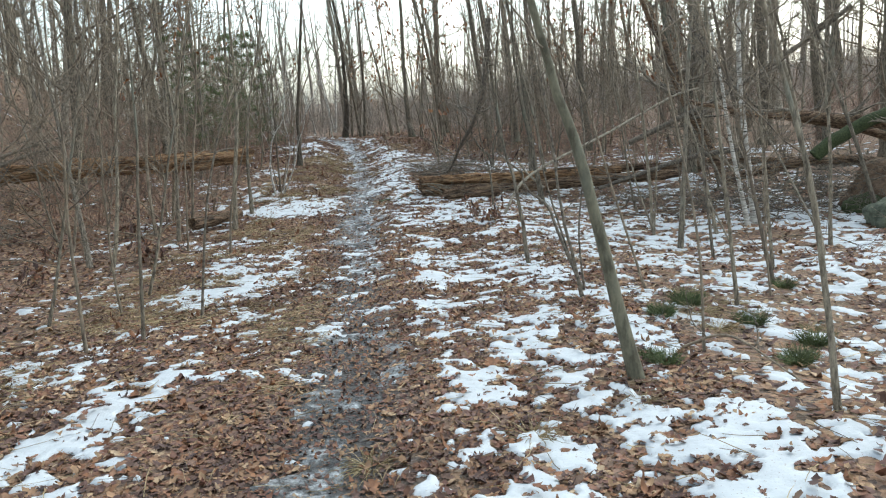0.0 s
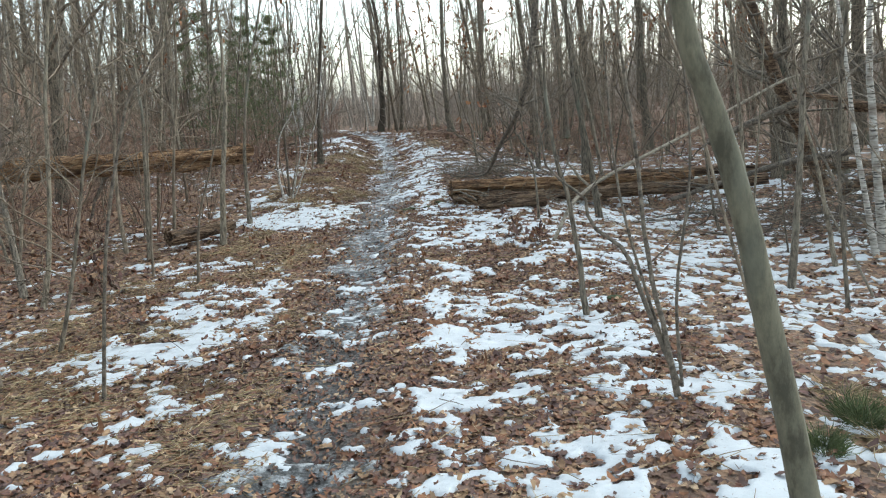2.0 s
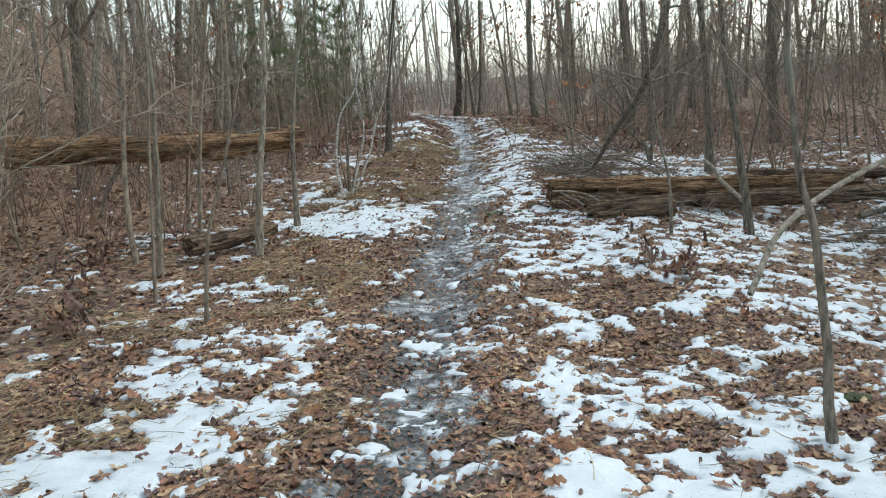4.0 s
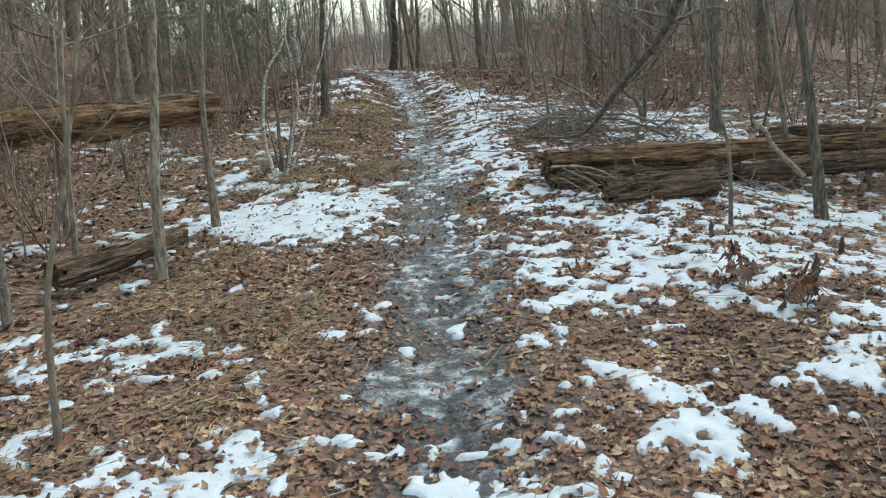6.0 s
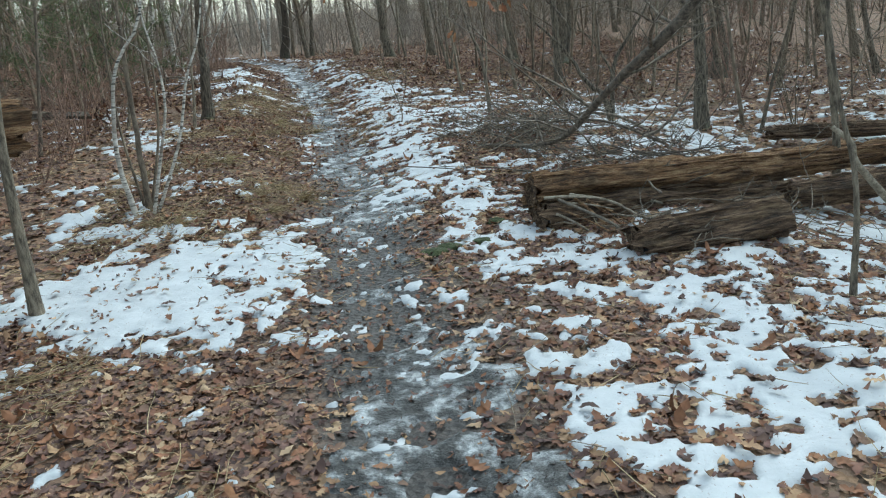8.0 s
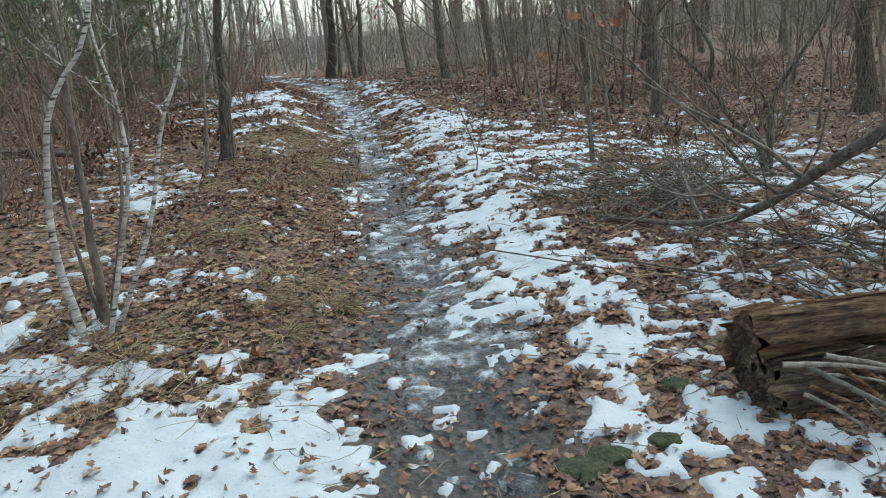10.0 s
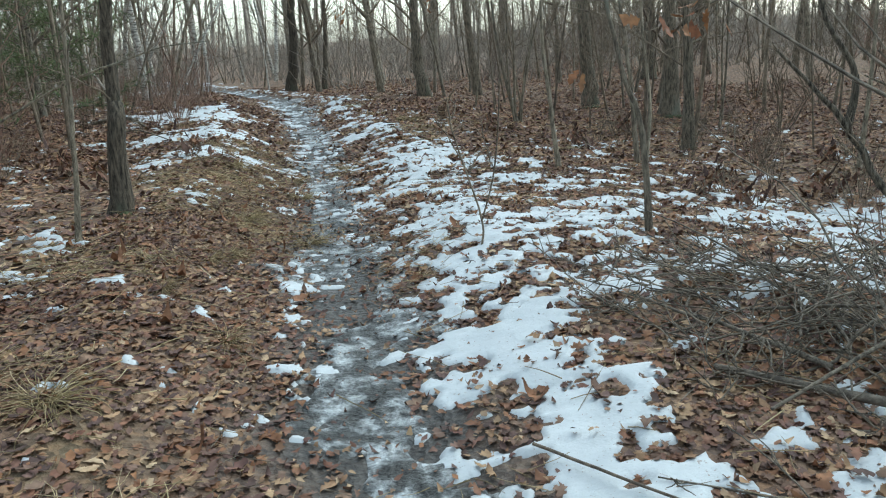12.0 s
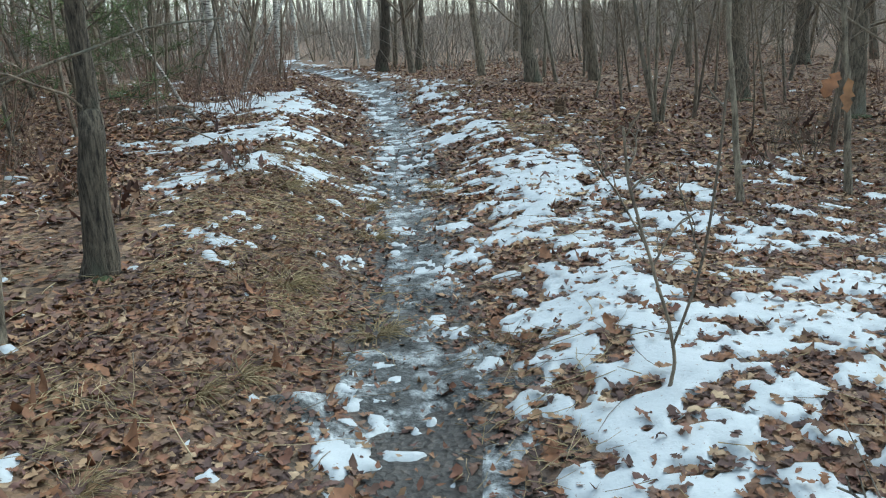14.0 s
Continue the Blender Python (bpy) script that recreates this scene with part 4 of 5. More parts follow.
for x, y, size, turn in ((-5.0, 23.9, 1.05, 40), (-6.9, 28.3, 1.1, 200), (-6.2, 22.3, 1.05, 90), (-8.2, 31.0, 1.1, 10), (-7.6, 24.6, 1.2, 140), (-6.0, 25.6, 1.0, 260), (-5.3, 21.5, 1.0, 320)):
    TAKEN.append((x, y, 0.5))
    copy_thing(PINES[1], pose(x, y, float(height(x, y)) - 0.04, 0, 0, turn)).scale = (size, size, size)
scatter(PINES, 5, 4, (-13, -7, 26, 38), 0.5)
scatter(MIDS, 66, 5, (-18, 18, 9, 46), 0.45, 0.75, 1.2, stand_back)
scatter(MIDS + OAKS[:1], 30, 41, (-19, -5.5, 15, 42), 0.5, 0.8, 1.2)
scatter(SAPS, 26, 34, (-0.6, 3.5, 23, 31), 0.2, 0.7, 1.3)
scatter(SAPS, 84, 6, (-10, -2.6, 3, 32), 0.22, 0.7, 1.25)
scatter(SAPS, 70, 7, (1.6, 9, 6, 34), 0.22, 0.7, 1.25)
scatter(SAPS, 105, 8, (-14, 12, 26, 46), 0.2, 0.9, 1.4)
scatter(SHRUBS, 70, 9, (-13, -3.4, 13, 32), 0.3, 0.7, 1.2)
scatter([SHRUBS[1], SHRUBS[3]], 80, 35, (-10, -3.8, 17, 34), 0.15, 0.3, 0.6)
scatter(SHRUBS, 45, 32, (-7.5, -3.6, 18, 28), 0.2, 0.3, 0.55)
scatter(SHRUBS, 30, 33, (0.9, 5, 19.5, 28), 0.2, 0.3, 0.55)
scatter(SHRUBS, 62, 10, (2.0, 13, 15, 36), 0.3, 0.7, 1.2)
scatter(MIDS, 20, 42, (8, 19, 13, 30), 0.5, 0.8, 1.2)
scatter(SHRUBS, 34, 43, (7, 18, 13, 34), 0.3, 0.8, 1.3)
scatter(MIDS + OAKS[:2], 40, 12, (-22, 22, -30, -2), 1.0)
for src in OAKS + MIDS + ORANGES + BIRCHES + SAPS + SHRUBS + PINES + PALES:
    x, y = 30 * (1 if RNG.random() < 0.5 else -1) + RNG.normal(0, 3), 20 + 25 * RNG.random()
    src.location = (x, y, float(height(x, y)) - 0.04)

# far woods, past counting; their pale bark colour carries the distance haze
rng = np.random.default_rng(44)
lines = []
for _ in range(480):
    a = rng.uniform(-1.25, 1.25)
    d = rng.uniform(47, 95)
    x, y = d * math.sin(a), 10 + d * math.cos(a)
    z = float(height(x, y)) - 0.1
    h, r = rng.uniform(6, 13), rng.uniform(0.03, 0.14)
    t = wander(rng, (x, y, z), (rng.normal(0, 0.06), rng.normal(0, 0.06), 1), h, 5, 0.04)
    lines.append((t, np.linspace(r, 0.02, 6), 4))
    for _ in range(13):
        u = rng.uniform(0.05, 0.8)
        s = z + u * h
        lines.append((wander(rng, (np.interp(s, t[:, 2], t[:, 0]), np.interp(s, t[:, 2], t[:, 1]), s), (*rng.normal(0, 1, 2), 1.0), rng.uniform(0.8, 2.6), 2, 0.25), np.array([0.016, 0.011, 0.005]), 3))
for _ in range(3500):
    a, d = rng.uniform(-0.95, 0.95), rng.uniform(26, 72)
    x, y = d * math.sin(a), 8 + d * math.cos(a)
    if abs(x - float(path_x(y))) < 1.2:
        continue
    z = float(height(x, y)) - 0.05
    for _ in range(7):
        lines.append((wander(rng, (x + rng.normal(0, 0.15), y, z), (*rng.normal(0, 0.45, 2), 1.0), 0.5 + 3.2 * rng.random() ** 2.2, 2, 0.2), np.array([0.009, 0.007, 0.003]), 3))
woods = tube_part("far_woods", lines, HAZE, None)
tagged(woods, "grey-brown bare woods, distance haze put into their pale bark colour", "trees", kind="stuff")


# ---- logs, brush, small things ----
def log_mesh(length, r0, r1, seed, sides=36, rough=0.36, ends=True):
    """A log along local x from 0 to length, grooved and uneven, with sunken ends."""
    n = max(12, int(length / 0.07))
    xs = np.linspace(0, length, n)
    th = np.arange(sides) * 2 * np.pi / sides
    X, T = np.meshgrid(xs, th, indexing="ij")
    R = (r0 + (r1 - r0) * X / length) * (1 + rough * (2 * vnoise(X, T * 0.4 + 3, 0.5, seed) - 1) + rough * 0.7 * (2 * vnoise(X * 0.25, T, 0.25, seed + 1) - 1)
                                         + rough * 0.6 * (2 * vnoise(X, T, 0.09, seed + 2) - 1))
    bend = 0.04 * length / 3 * np.sin(X * 1.1 + seed)
    V = np.stack([X + 0.14 * (vnoise(T, T * 0, 0.4, seed) - 0.5) * ((X < 0.02) * 1.0), bend + R * np.cos(T), R * np.sin(T)], -1).reshape(-1, 3)
    k = np.arange(sides)
    q = np.stack([k, (k + 1) % sides, (k + 1) % sides + sides, k + sides], 1)
    F = (q[None] + (np.arange(n - 1) * sides)[:, None, None]).reshape(-1, 4)
    return mesh_np("log", V, F), (R[0], R[-1], bend[0, 0], bend[-1, 0])


def end_cap(rs, x, dy, out, seed):
    """An uneven end face."""
    bm = bmesh.new()
    s = len(rs)
    rings = []
    rng = np.random.default_rng(seed)
    for f in (1.0, 0.75, 0.45, 0.2):
        rings.append([bm.verts.new((x + out * (-0.012 if f == 1.0 else rng.normal(-0.004, 0.008)), dy + rs[k] * f * math.cos(2 * math.pi * k / s), rs[k] * f * math.sin(2 * math.pi * k / s))) for k in range(s)])
    for a, b in zip(rings, rings[1:]):
        for k in range(s):
            bm.faces.new((a[k], a[(k + 1) % s], b[(k + 1) % s], b[k]))
    bm.faces.new(rings[-1])
    bmesh.ops.recalc_face_normals(bm, faces=bm.faces)
    return bm


def make_log(name, a, b, r0, r1, mat, cap, label, seed, stubs=(), cap2=None, end_label="dark weathered end grain"):
    a, b = Vector(a), Vector(b)
    d = b - a
    top = empty_at(name, a.x, a.y, a.z)
    top.matrix_basis = Matrix.Translation(a) @ Euler((0, -math.asin(d.z / d.length), math.atan2(d.y, d.x))).to_matrix().to_4x4()
    me, (ra, rb, da, db) = log_mesh(d.length, r0, r1, seed)
    part("body", me, mat, top)
    part("cut_end", end_cap(ra, 0.004, da, -1, seed), cap, top, "dark weathered end grain")
    part("cut_end", end_cap(rb, d.length - 0.004, db, 1, seed + 1), cap2 or cap, top, end_label)
    rng = np.random.default_rng(seed)
    slivers = []
    for _ in range(int(34 * d.length)):
        x, th, ln = rng.uniform(0.02, d.length * 0.85), rng.uniform(0, 6.283), rng.uniform(0.1, 0.45)
        r = (r0 + (r1 - r0) * x / d.length) * rng.uniform(0.98, 1.1)
        dy = 0.04 * d.length / 3 * math.sin(x * 1.1 + seed)
        x2 = min(x + ln, d.length)
        th2 = th + rng.normal(0, 0.08)
        slivers.append((np.array([(x, dy + r * math.cos(th), r * math.sin(th)), ((x + x2) / 2, dy + r * 1.04 * math.cos(th), r * 1.04 * math.sin(th)), (x2, dy + r * math.cos(th2), r * math.sin(th2))]),
                        np.array([0.003, rng.uniform(0.006, 0.018), 0.002]), 4))
    tagged(tube_part("flaking_wood", slivers, mat, top), kind="stuff")
    for x, y, z, ex, ey, ez, r in stubs:
        tube_part("branch_stub", [(smooth_line([(x, y, z), ((x + ex) / 2 + 0.03, (y + ey) / 2, (z + ez) / 2), (ex, ey, ez)], 8) + rng.normal(0, 0.008, (8, 3)), np.linspace(r, r * 0.45, 8), 7)], DEADGREY, top)
    return tagged(top, label, "log")


# the decayed log at the right of the path: a split upper shell over a sunken dark half
make_log("log", (-0.33, 15.0, -0.18), (3.6, 15.75, -0.37), 0.098, 0.07, ROTTEN, ROTDARK, "long decayed log with flaking orange-brown wood", 3)
make_log("log", (-0.3, 14.93, -0.38), (1.6, 15.25, -0.46), 0.125, 0.09, ROTDARK, ROTDARK, "dark rotten log half sunk in the leaves", 5)
make_log("log", (0.1, 14.1, -0.36), (1.06, 14.22, -0.33), 0.115, 0.105, ROTDARK, ROTDARK, "short mossy dark log on the snow", 7, cap2=DEADWOOD, end_label="pale freshly broken end")
make_log("log", (1.5, 15.0, -0.42), (4.6, 15.3, -0.45), 0.09, 0.07, ROTDARK, ROTDARK, "thin dark fallen trunk", 9)
make_log("log", (2.4, 17.2, -0.42), (7.2, 16.2, -0.48), 0.06, 0.05, ROTDARK, ROTDARK, "thin dark fallen trunk behind the logs", 10)
make_log("log", (-3.3, 14.55, 0.60), (-7.4, 11.9, 0.79), 0.13, 0.135, ROTTEN, ROTDARK, "fallen trunk with peeling orange-brown wood lying clear of the ground", 13,
         stubs=((0.35, 0, -0.1, 0.45, 0.05, -0.3, 0.02), (2.0, 0, -0.1, 2.3, 0.05, -0.75, 0.035), (4.6, 0, -0.1, 4.5, 0.2, -1.05, 0.05), (4.7, 0, 0, 4.9, -0.3, -1.1, 0.04), (1.0, 0, 0.08, 0.25, 0.1, 0.16, 0.03)))
make_log("log", (-3.82, 12.35, -0.23), (-3.35, 13.5, -0.28), 0.075, 0.06, ROTDARK, ROTDARK, "small dark rotten log on the leaves", 17)
make_log("log", (-9.5, 18.5, 0.75), (-4.8, 20.6, 0.05), 0.06, 0.04, DEADGREY, ROTDARK, "grey fallen pole on the hillside", 19)


def loose_branch(name, pts, r0, r1, mat, label, seed, twigs=0, category="branch", reach=0.5):
    rng = np.random.default_rng(seed)
    top = empty_at(name, *pts[0])
    o = np.array(pts[0])
    t = smooth_line([np.array(p) - o for p in pts], 20) + rng.normal(0, min(r0, r1) * 0.12, (20, 3))
    r = np.linspace(r0, r1, 20)
    tube_part("limb", [(t, r, 9)], mat, top)
    if twigs:
        lines, _ = side_branches(rng, t, r * 1.2, twigs, 0.1, 0.95, reach, 0.4, 4, 2, 4)
        tube_part("twig_spray", lines, DEADGREY, top)["kind"] = "stuff"
    return tagged(top, label, category)


loose_branch("dead_branch", [(0.75, 9.3, 0.02), (1.1, 9.7, 0.38), (2.2, 10.45, 0.75), (3.3, 11.2, 1.13), (3.7, 11.4, 1.2)], 0.017, 0.015, DEADWOOD, "bare pale dead branch hung slanting between saplings", 1)
loose_branch("dead_limb", [(-0.35, 17.35, -0.27), (0.08, 16.9, -0.25), (0.3, 16.45, -0.1), (0.5, 15.7, 0.38), (0.8, 14.9, 0.95), (1.0, 14.5, 1.7), (1.1, 14.3, 2.6)], 0.012, 0.05, DEADGREY, "leaning dead tree top with tangled twigs", 2, 26, reach=1.3)
loose_branch("dead_branch", [(3.92, 10.95, -0.6), (3.88, 11.0, -0.1), (3.74, 11.2, 0.4), (3.5, 11.4, 1.22)], 0.02, 0.01, DEADGREY, "grey dead stem leaning among the birches", 30, 4, reach=0.4)
loose_branch("dead_branch", [(4.62, 9.75, -0.62), (4.32, 10.0, 0.16), (4.07, 10.2, 0.8)], 0.014, 0.012, DEADWOOD, "pale dead stem leaning among saplings", 31)
loose_branch("dead_branch", [(4.4, 11.1, 0.9), (4.26, 11.1, 1.04), (3.69, 11.2, 1.63), (3.3, 11.3, 2.21)], 0.016, 0.01, DEADGREY, "dead branch hung slanting across the birches", 32, 5, reach=0.5)
loose_branch("dead_branch", [(3.35, 9.15, -0.62), (3.25, 9.3, -0.3), (3.1, 9.5, 0.12)], 0.012, 0.008, DEADWOOD, "short pale dead stem in the snow", 33)
loose_branch("stick", [(-0.18, 14.78, -0.22), (0.05, 14.4, -0.3), (0.12, 14.2, -0.37)], 0.010, 0.007, DEADWOOD, "pale dead stick propped on the log", 3)
loose_branch("stick", [(-0.1, 14.8, -0.2), (0.15, 14.75, -0.26), (0.3, 14.6, -0.34)], 0.011, 0.008, DEADWOOD, "pale dead stick against the log", 4)
for k, (a, b, r) in enumerate((((-0.09, 14.72, -0.21), (0.09, 14.62, -0.38), 0.012), ((-0.28, 14.74, -0.19), (0.06, 14.66, -0.21), 0.011), ((-0.2, 14.7, -0.26), (0.1, 14.55, -0.41), 0.008),
                               ((-0.21, 14.72, -0.3), (-0.03, 14.6, -0.4), 0.009), ((0.0, 14.76, -0.24), (0.2, 14.62, -0.4), 0.013), ((-0.14, 14.74, -0.24), (0.16, 14.68, -0.3), 0.007), ((0.06, 14.74, -0.27), (0.3, 14.6, -0.42), 0.009))):
    loose_branch("splinter", [a, tuple((p + q) / 2 + (0.01 if i == 2 else 0) for i, (p, q) in enumerate(zip(a, b))), b], r, r * 0.5, DEADWOOD if k % 2 else ROTTEN, "long pale splinter torn from the decayed log", 60 + k, category="splinter")
loose_branch("stick", [(1.36, 4.54, -0.1), (1.55, 4.3, 0.02), (1.73, 3.81, -0.08)], 0.009, 0.005, BARK_TWIG, "thin dark fallen twig", 5, 3, reach=0.25)
loose_branch("stick", [(-1.1, 17.0, -0.33), (-0.8, 16.6, -0.3), (-0.5, 16.3, -0.3)], 0.006, 0.003, BARK_TWIG, "thin dark fallen twig in the snow", 6)
loose_branch("dead_branch", [(1.9, 14.5, -0.4), (1.6, 14.4, -0.1), (1.5, 14.3, 0.05), (1.4, 14.35, 0.15)], 0.025, 0.015, DEADWOOD, "pale bare crooked branch by the trunk", 7)
loose_branch("dead_branch", [(-4.8, 24.6, -0.05), (-4.3, 24.0, 0.1), (-3.7, 23.6, -0.05)], 0.012, 0.005, DEADWOOD, "pale fallen branch on the leaves", 8, 3, reach=0.3)
loose_branch("dead_branch", [(-5.6, 26, 0.0), (-4.9, 25.6, 0.12), (-4.5, 25.2, 0.0)], 0.03, 0.015, DEADGREY, "grey fallen branch below the shrubs", 9, 3, reach=0.3)
loose_branch("dead_branch", [(1.2, 16.6, -0.3), (0.8, 17.0, -0.12), (0.4, 17.5, -0.15), (0.0, 18.0, -0.3)], 0.014, 0.006, DEADGREY, "dead branch lying over the brush pile", 10, 3, reach=0.7)
loose_branch("dead_branch", [(1.4, 17.6, -0.35), (0.9, 17.3, -0.1), (0.4, 17.2, -0.08), (-0.3, 17.0, -0.28)], 0.015, 0.006, DEADGREY, "forked dead branch lying over the brush pile", 11, 6, reach=0.7)


def make_brush(cx, cy, rx, ry, tall, count, big, seed, label):
    rng = np.random.default_rng(seed)
    top = empty_at("brush_pile", cx, cy)
    z0 = top.location.z

    def piece(r, length):
        a = rng.random() * 6.283
        q = math.sqrt(rng.random())
        x, y = rx * q * math.cos(a), ry * q * math.sin(a)
        z = float(height(cx + x, cy + y)) - z0 + 0.02 + tall * (1 - q) * rng.random()
        az = rng.random() * 6.283
        w = wander(rng, (x, y, z), (math.cos(az), math.sin(az), rng.normal(0.05, 0.16)), length, 6, 0.16)
        w[:, 2] = np.maximum(w[:, 2], height(cx + w[:, 0], cy + w[:, 1]) - z0 + 0.008)
        rr = np.linspace(r, r * 0.3, 7)
        sub, _ = side_branches(rng, w, rr, 2, 0.3, 0.95, length * 0.5, 0.2, 2, 1, 3)
        return [(w, rr, 5)] + sub

    for _ in range(big):
        tube_part("branch", piece(rng.uniform(0.007, 0.014), rng.uniform(0.6, 1.1)), DEADGREY, top)
    lines = []
    for _ in range(count):
        lines += piece(rng.uniform(0.003, 0.006), rng.uniform(0.4, 1.0))
    tagged(tube_part("twig_spray", lines, DEADGREY, top), kind="stuff")
    return tagged(top, label, "brush pile")


make_brush(0.25, 17.75, 0.75, 0.7, 0.26, 95, 10, 1, "low heap of grey dead twigs and branches on leaves")
make_brush(0.2, 18.4, 0.4, 0.35, 0.12, 24, 2, 2, "loose dead twigs lying on snow")
make_brush(5.3, 12.2, 1.8, 1.3, 1.5, 220, 60, 3, "tangled heap of dead branches round a fallen tree")
make_brush(3.6, 13.4, 1.3, 0.9, 0.4, 70, 18, 4, "low tangle of dead branches behind the birches")
make_brush(-7.2, 12.0, 0.9, 0.8, 0.9, 60, 18, 5, "dark tangle of broken limbs at the fallen trunk")
make_brush(0.9, 16.2, 0.9, 0.5, 0.3, 60, 10, 6, "dead twigs behind the decayed log")
make_brush(0.9, 14.7, 0.9, 0.28, 0.34, 30, 4, 8, "thin dead twigs lying against the decayed log")
loose_branch("fallen_tree", [(4.6, 12.6, 0.75), (5.4, 12.2, 0.68), (6.6, 11.6, 0.45), (7.8, 11.2, 0.2)], 0.06, 0.1, ROTDARK, "dark mossy fallen trunk over dead branches", 20, 14, "log", 1.0)
loose_branch("fallen_tree", [(3.4, 14.2, 0.3), (4.6, 13.5, 0.9), (5.6, 12.8, 1.6), (6.3, 12.3, 2.2)], 0.05, 0.035, DEADGREY, "slanting dead trunk among broken limbs", 21, 18, "log", 1.1)
loose_branch("fallen_tree", [(5.2, 14.5, -0.6), (4.3, 13.9, 1.0), (3.6, 13.4, 2.4), (3.2, 13.2, 3.4)], 0.1, 0.06, ROTDARK, "broken dark leaning trunk among brush", 22, 16, "log", 1.1)


loose_branch("fallen_tree", [(3.9, 12.4, 0.99), (4.58, 12.35, 0.81), (4.97, 12.25, 0.7), (5.78, 12.2, 0.54), (6.72, 12.1, 0.25), (7.4, 12.1, -0.2)], 0.03, 0.075, ROTDARK, "dark fallen trunk sloping down into the brush", 23, 8, "log", 0.7)
loose_branch("fallen_tree", [(5.42, 11.6, 0.11), (5.9, 11.6, 0.4), (6.45, 11.6, 0.63), (7.2, 11.7, 0.9)], 0.1, 0.09, MOSS, "thick fallen trunk grown over with moss", 24, 0, "log")
loose_branch("fallen_tree", [(4.6, 12.7, -0.3), (4.91, 12.6, -0.19), (5.98, 12.5, -0.08), (7.02, 12.6, -0.23)], 0.07, 0.09, ROTDARK, "dark rotten trunk lying under the brush", 25, 6, "log", 0.6)
loose_branch("fallen_tree", [(2.59, 13.0, -0.3), (3.7, 13.0, 0.0), (4.25, 13.0, 0.1), (5.0, 13.1, 0.15)], 0.028, 0.05, DEADGREY, "grey dead limb resting on the brush", 26, 8, "log", 0.6)
loose_branch("dead_branch", [(3.68, 12.0, 2.29), (4.12, 12.0, 1.62), (4.6, 12.0, 1.06), (4.9, 12.1, 0.72)], 0.012, 0.02, DEADGREY, "grey broken limb hung in the tangle", 27, 5, reach=0.4)
loose_branch("dead_branch", [(-7.0, 12.3, 0.75), (-6.33, 12.5, 0.98), (-5.46, 12.6, 1.16)], 0.04, 0.02, DEADGREY, "grey broken pole over the fallen trunk", 28, 3, reach=0.4)
loose_branch("dead_branch", [(-7.2, 12.2, 0.85), (-6.06, 12.45, 1.15), (-5.61, 12.5, 1.25)], 0.03, 0.012, DEADGREY, "thin broken pole over the fallen trunk", 29, 3, reach=0.4)
make_brush(5.9, 12.6, 1.2, 0.9, 1.1, 90, 34, 7, "dark tangle of dead limbs under the fallen trunks")


def make_rock(x, y, sx, sy, sz, seed, mat, name, label):
    bm = bmesh.new()
    bmesh.ops.create_icosphere(bm, subdivisions=4, radius=1)
    for v in bm.verts:
        k = 1 + 0.3 * noise.noise(v.co * 1.3 + Vector((seed, 0, 0))) + 0.08 * noise.noise(v.co * 5)
        v.co = Vector((v.co.x * sx * k, v.co.y * sy * k, v.co.z * sz * k))
    for f in bm.faces:
        f.smooth = True
    ob = part(name, bm, mat)
    ob.location = (x, y, float(height(x, y)) + sz * 0.3)
    return tagged(ob, label, name)


make_rock(5.9, 10.5, 0.28, 0.26, 0.27, 3, ROCK, "boulder", "rounded greenish grey boulder in the snow")
make_rock(6.9, 12.0, 0.85, 0.5, 0.55, 9, EARTH, "root_mound", "brown mound of earth and roots torn up by a fallen tree")
make_rock(6.3, 11.7, 0.4, 0.25, 0.2, 11, MOSS, "moss_mound", "dark green mossy lump beside the fallen trunk")


def make_stump(x, y, r, h, seed, label):
    rng = np.random.default_rng(seed)
    bm = bmesh.new()
    n = 18
    rings = []
    for i, (u, k) in enumerate(((0, 1.5), (0.2, 1.12), (0.55, 1.0), (1.0, 0.95))):
        rings.append([bm.verts.new((r * k * (1 + 0.12 * math.sin(5 * a * 6.283 / n + seed)) * math.cos(a * 6.283 / n), r * k * math.sin(a * 6.283 / n), h * u * (1 if i < 3 else 0.75 + 0.5 * rng.random()))) for a in range(n)])
    rings.append([bm.verts.new((r * 0.6 * math.cos(a * 6.283 / n), r * 0.6 * math.sin(a * 6.283 / n), h * (0.55 + 0.3 * rng.random()))) for a in range(n)])
    for a, b in zip(rings, rings[1:]):
        for k in range(n):
            bm.faces.new((a[k], a[(k + 1) % n], b[(k + 1) % n], b[k]))
    bm.faces.new(rings[-1])
    ob = part("stump", bm, ROTDARK)
    ob.location = (x, y, float(height(x, y)) - 0.02)
    return tagged(ob, label, "stump")


make_stump(-0.74, 25.6, 0.06, 0.17, 1, "small broken dark tree stump")
make_stump(0.0, 24.4, 0.05, 0.1, 2, "low rotten stump in leaves")


def make_tuft(seed, blades, tall, name, mat, label, group, lift=-0.26):
    rng = np.random.default_rng(seed)
    lines = []
    for _ in range(blades):
        az = rng.random() * 6.283
        d = 0.05 * rng.random()
        w = wander(rng, (d * math.cos(az), d * math.sin(az), 0), (math.cos(az), math.sin(az), 0.75), tall * (0.5 + 0.7 * rng.random()), 5, 0.2, lift)
        lines.append((w, np.array([0.0016, 0.0018, 0.0016, 0.0013, 0.001, 0.0006]), 3))
    ob = tube_part(name, lines, mat, None)
    return tagged(ob, label, "grass", group)


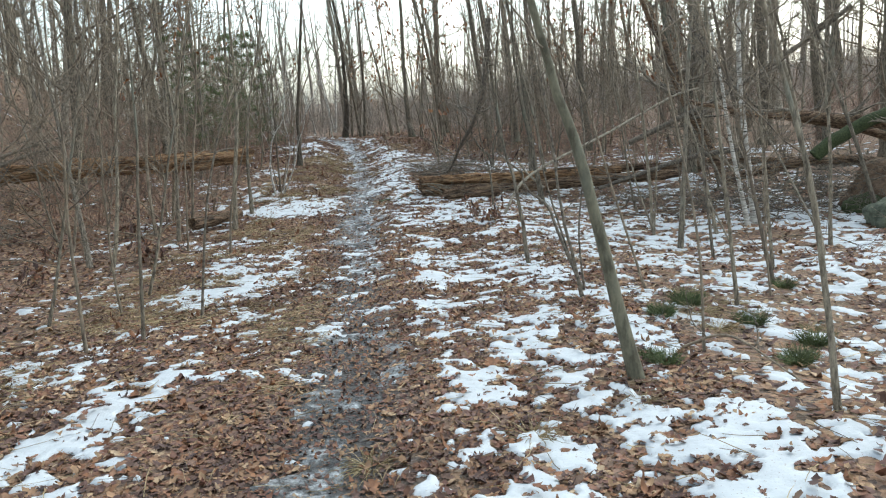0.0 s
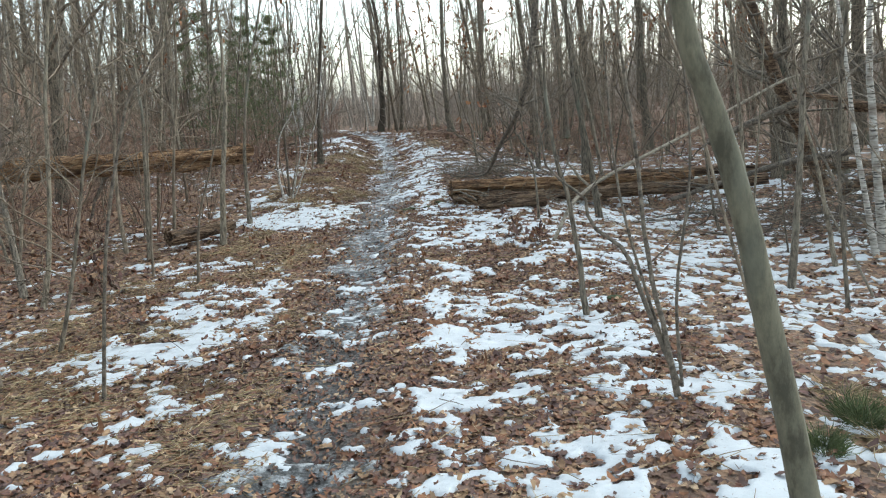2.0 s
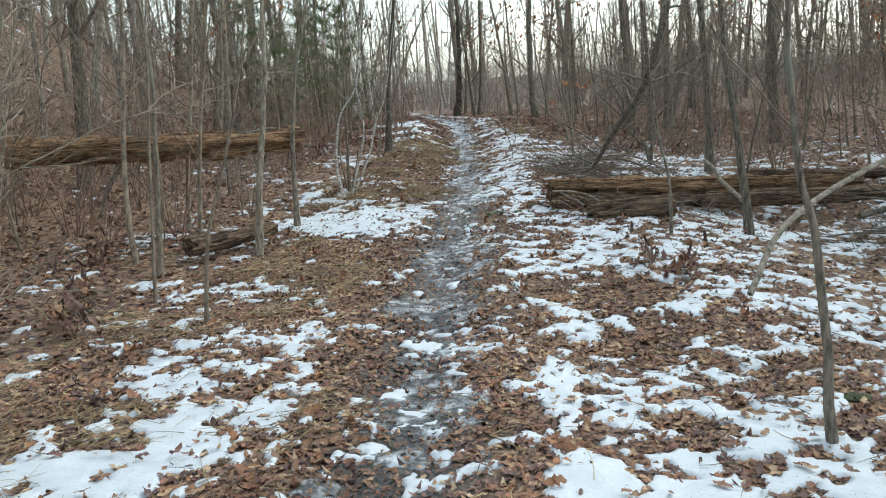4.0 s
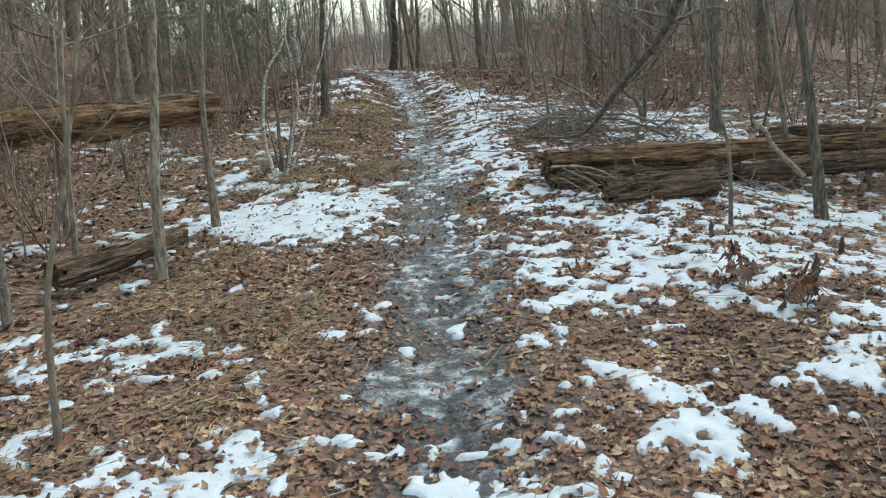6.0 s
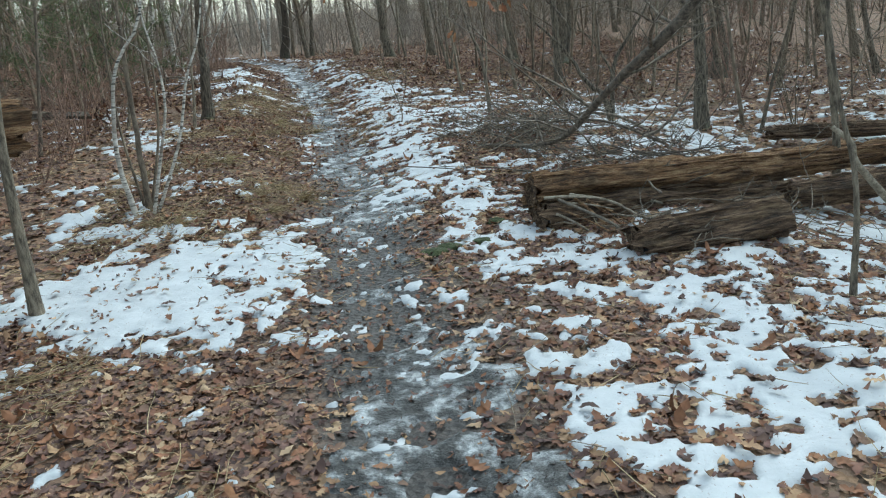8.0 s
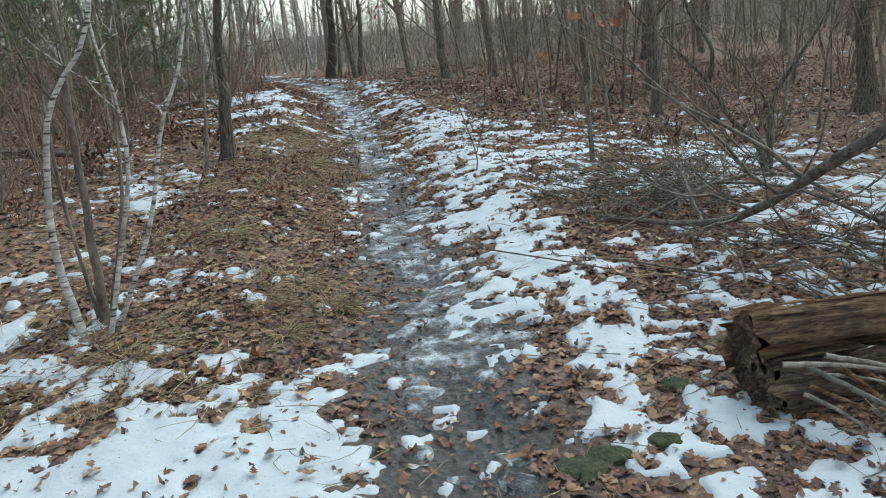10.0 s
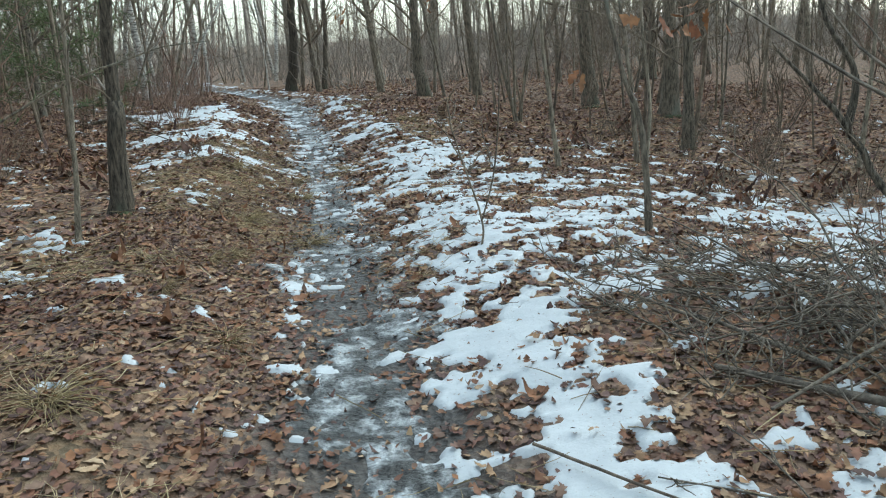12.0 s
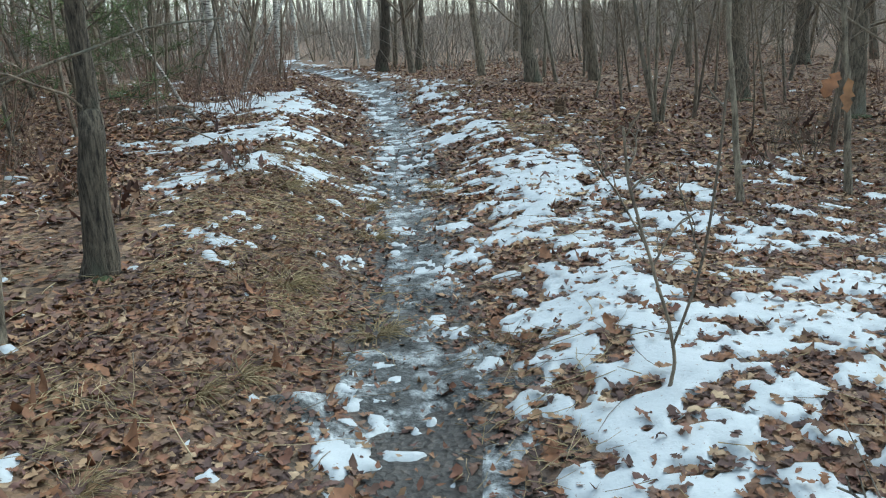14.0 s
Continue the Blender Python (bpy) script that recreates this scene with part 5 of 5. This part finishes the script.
def place_copies(src, spots, rng, dz=-0.005):
    """Copies of a small plant at the given spots, each turned and sized anew."""
    for i, (x, y) in enumerate(spots):
        s = 0.8 + 0.5 * rng.random()
        m = pose(x, y, float(height(x, y)) + dz, 0, 0, rng.random() * 360)
        if i == 0:
            src.matrix_basis = m
        else:
            c = copy_thing(src, m)
            c.scale = (s, s, s)


def make_withered(seed, stems, tall, leaves):
    """A knee-high seedling hung with withered leaves."""
    rng = np.random.default_rng(seed)
    top = empty_at("withered_seedling", 0, 0, 0)
    spots = []
    for _ in range(stems):
        az = rng.random() * 6.283
        w = wander(rng, (0.02 * math.cos(az), 0.02 * math.sin(az), 0), (0.5 * math.cos(az), 0.5 * math.sin(az), 1), tall * (0.6 + 0.6 * rng.random()), 5, 0.2)
        br, ends = side_branches(rng, w, np.linspace(0.005, 0.002, 6), 4, 0.3, 0.95, tall * 0.5, 0.6, 1, 1, 3)
        tube_part("stem", [(w, np.linspace(0.005, 0.002, 6), 4)] + br, BARK_TWIG, top)
        spots += list(ends) + [w[-1]]
    c = np.array([spots[i] for i in rng.integers(0, len(spots), leaves)]) + rng.normal(0, 0.03, (leaves, 3)) - (0, 0, 0.02)
    c[:, 2] = np.maximum(c[:, 2], 0.03)
    part("foliage", mesh_np("foliage", *leaf_arrays(rng, c, 0.062, True, 0.5, 0.7)), LITTER, top, "hanging withered brown leaves")
    return tagged(top, "low oak seedling hung with withered brown leaves", "seedling", "withered seedlings")


rng = np.random.default_rng(5)
withered = make_withered(1, 5, 0.24, 40)
place_copies(withered, [(0.53, 11.8), (0.75, 11.5), (0.95, 20.9), (1.25, 20.4), (1.5, 21.6), (-3.75, 21.4), (-4.3, 22.0), (-3.9, 10.6), (-4.3, 11.2), (-3.6, 10.1), (-4.8, 12.5), (2.2, 21.0), (0.6, 23.2), (-0.2, 24.3), (1.6, 24.6),
                        (-4.6, 20.2), (-5.1, 21.6), (2.9, 22.5), (2.0, 3.4), (2.3, 3.3), (-3.4, 22.6), (-5.5, 23.4), (-4.9, 9.4), (-5.3, 11.0)], rng)
tuft = make_tuft(1, 130, 0.2, "grass_tuft", STRAW, "tuft of dry straw-coloured grass", "dry grass tufts")
place_copies(tuft, [(-2.52, 19.43), (-2.6, 19.25), (-2.2, 16.6), (-2.35, 16.3), (-2.3, 21.7), (-2.45, 22.4), (-2.1, 20.2), (-2.3, 18.1), (-2.7, 18.6), (-3.0, 22.3), (-1.9, 23.0), (-0.4, 3.4), (0.35, 3.6),
                    (-2.2, 15.9), (-2.0, 16.3), (-2.6, 20.6), (-1.2, 25.6), (-1.6, 26.6), (-2.0, 28.4), (-1.7, 29.5), (-2.9, 24.9), (1.9, 5.5), (-2.9, 15.7), (-2.75, 17.3), (1.9, 5.9), (2.3, 6.3), (2.0, 6.6), (0.95, 3.95), (2.6, 5.6)], rng)
fern = tagged(make_tuft(3, 260, 0.12, "pine_seedling", PINE, "small green pine seedling in the snow", "pine seedlings", 0.04), category="seedling")
place_copies(fern, [(1.58, 5.8), (1.91, 6.25), (1.27, 4.62), (1.22, 4.75), (2.18, 4.81), (2.2, 5.66), (1.6, 5.87), (2.45, 5.2), (1.88, 6.1), (2.1, 4.7), (3.1, 7.2)], rng)
for k, (x, y, s) in enumerate(((-1.03, 14.55, 0.09), (-0.93, 14.62, 0.08), (-0.7, 14.7, 0.07), (1.85, 27.75, 0.16), (2.6, 26.1, 0.18), (1.2, 9.0, 0.07), (-0.55, 15.1, 0.06), (-3.33, 20.2, 0.05))):
    make_rock(x, y, s, s * 0.8, 0.022, k * 3 + 1, MOSS, "moss", "low cushion of green moss")
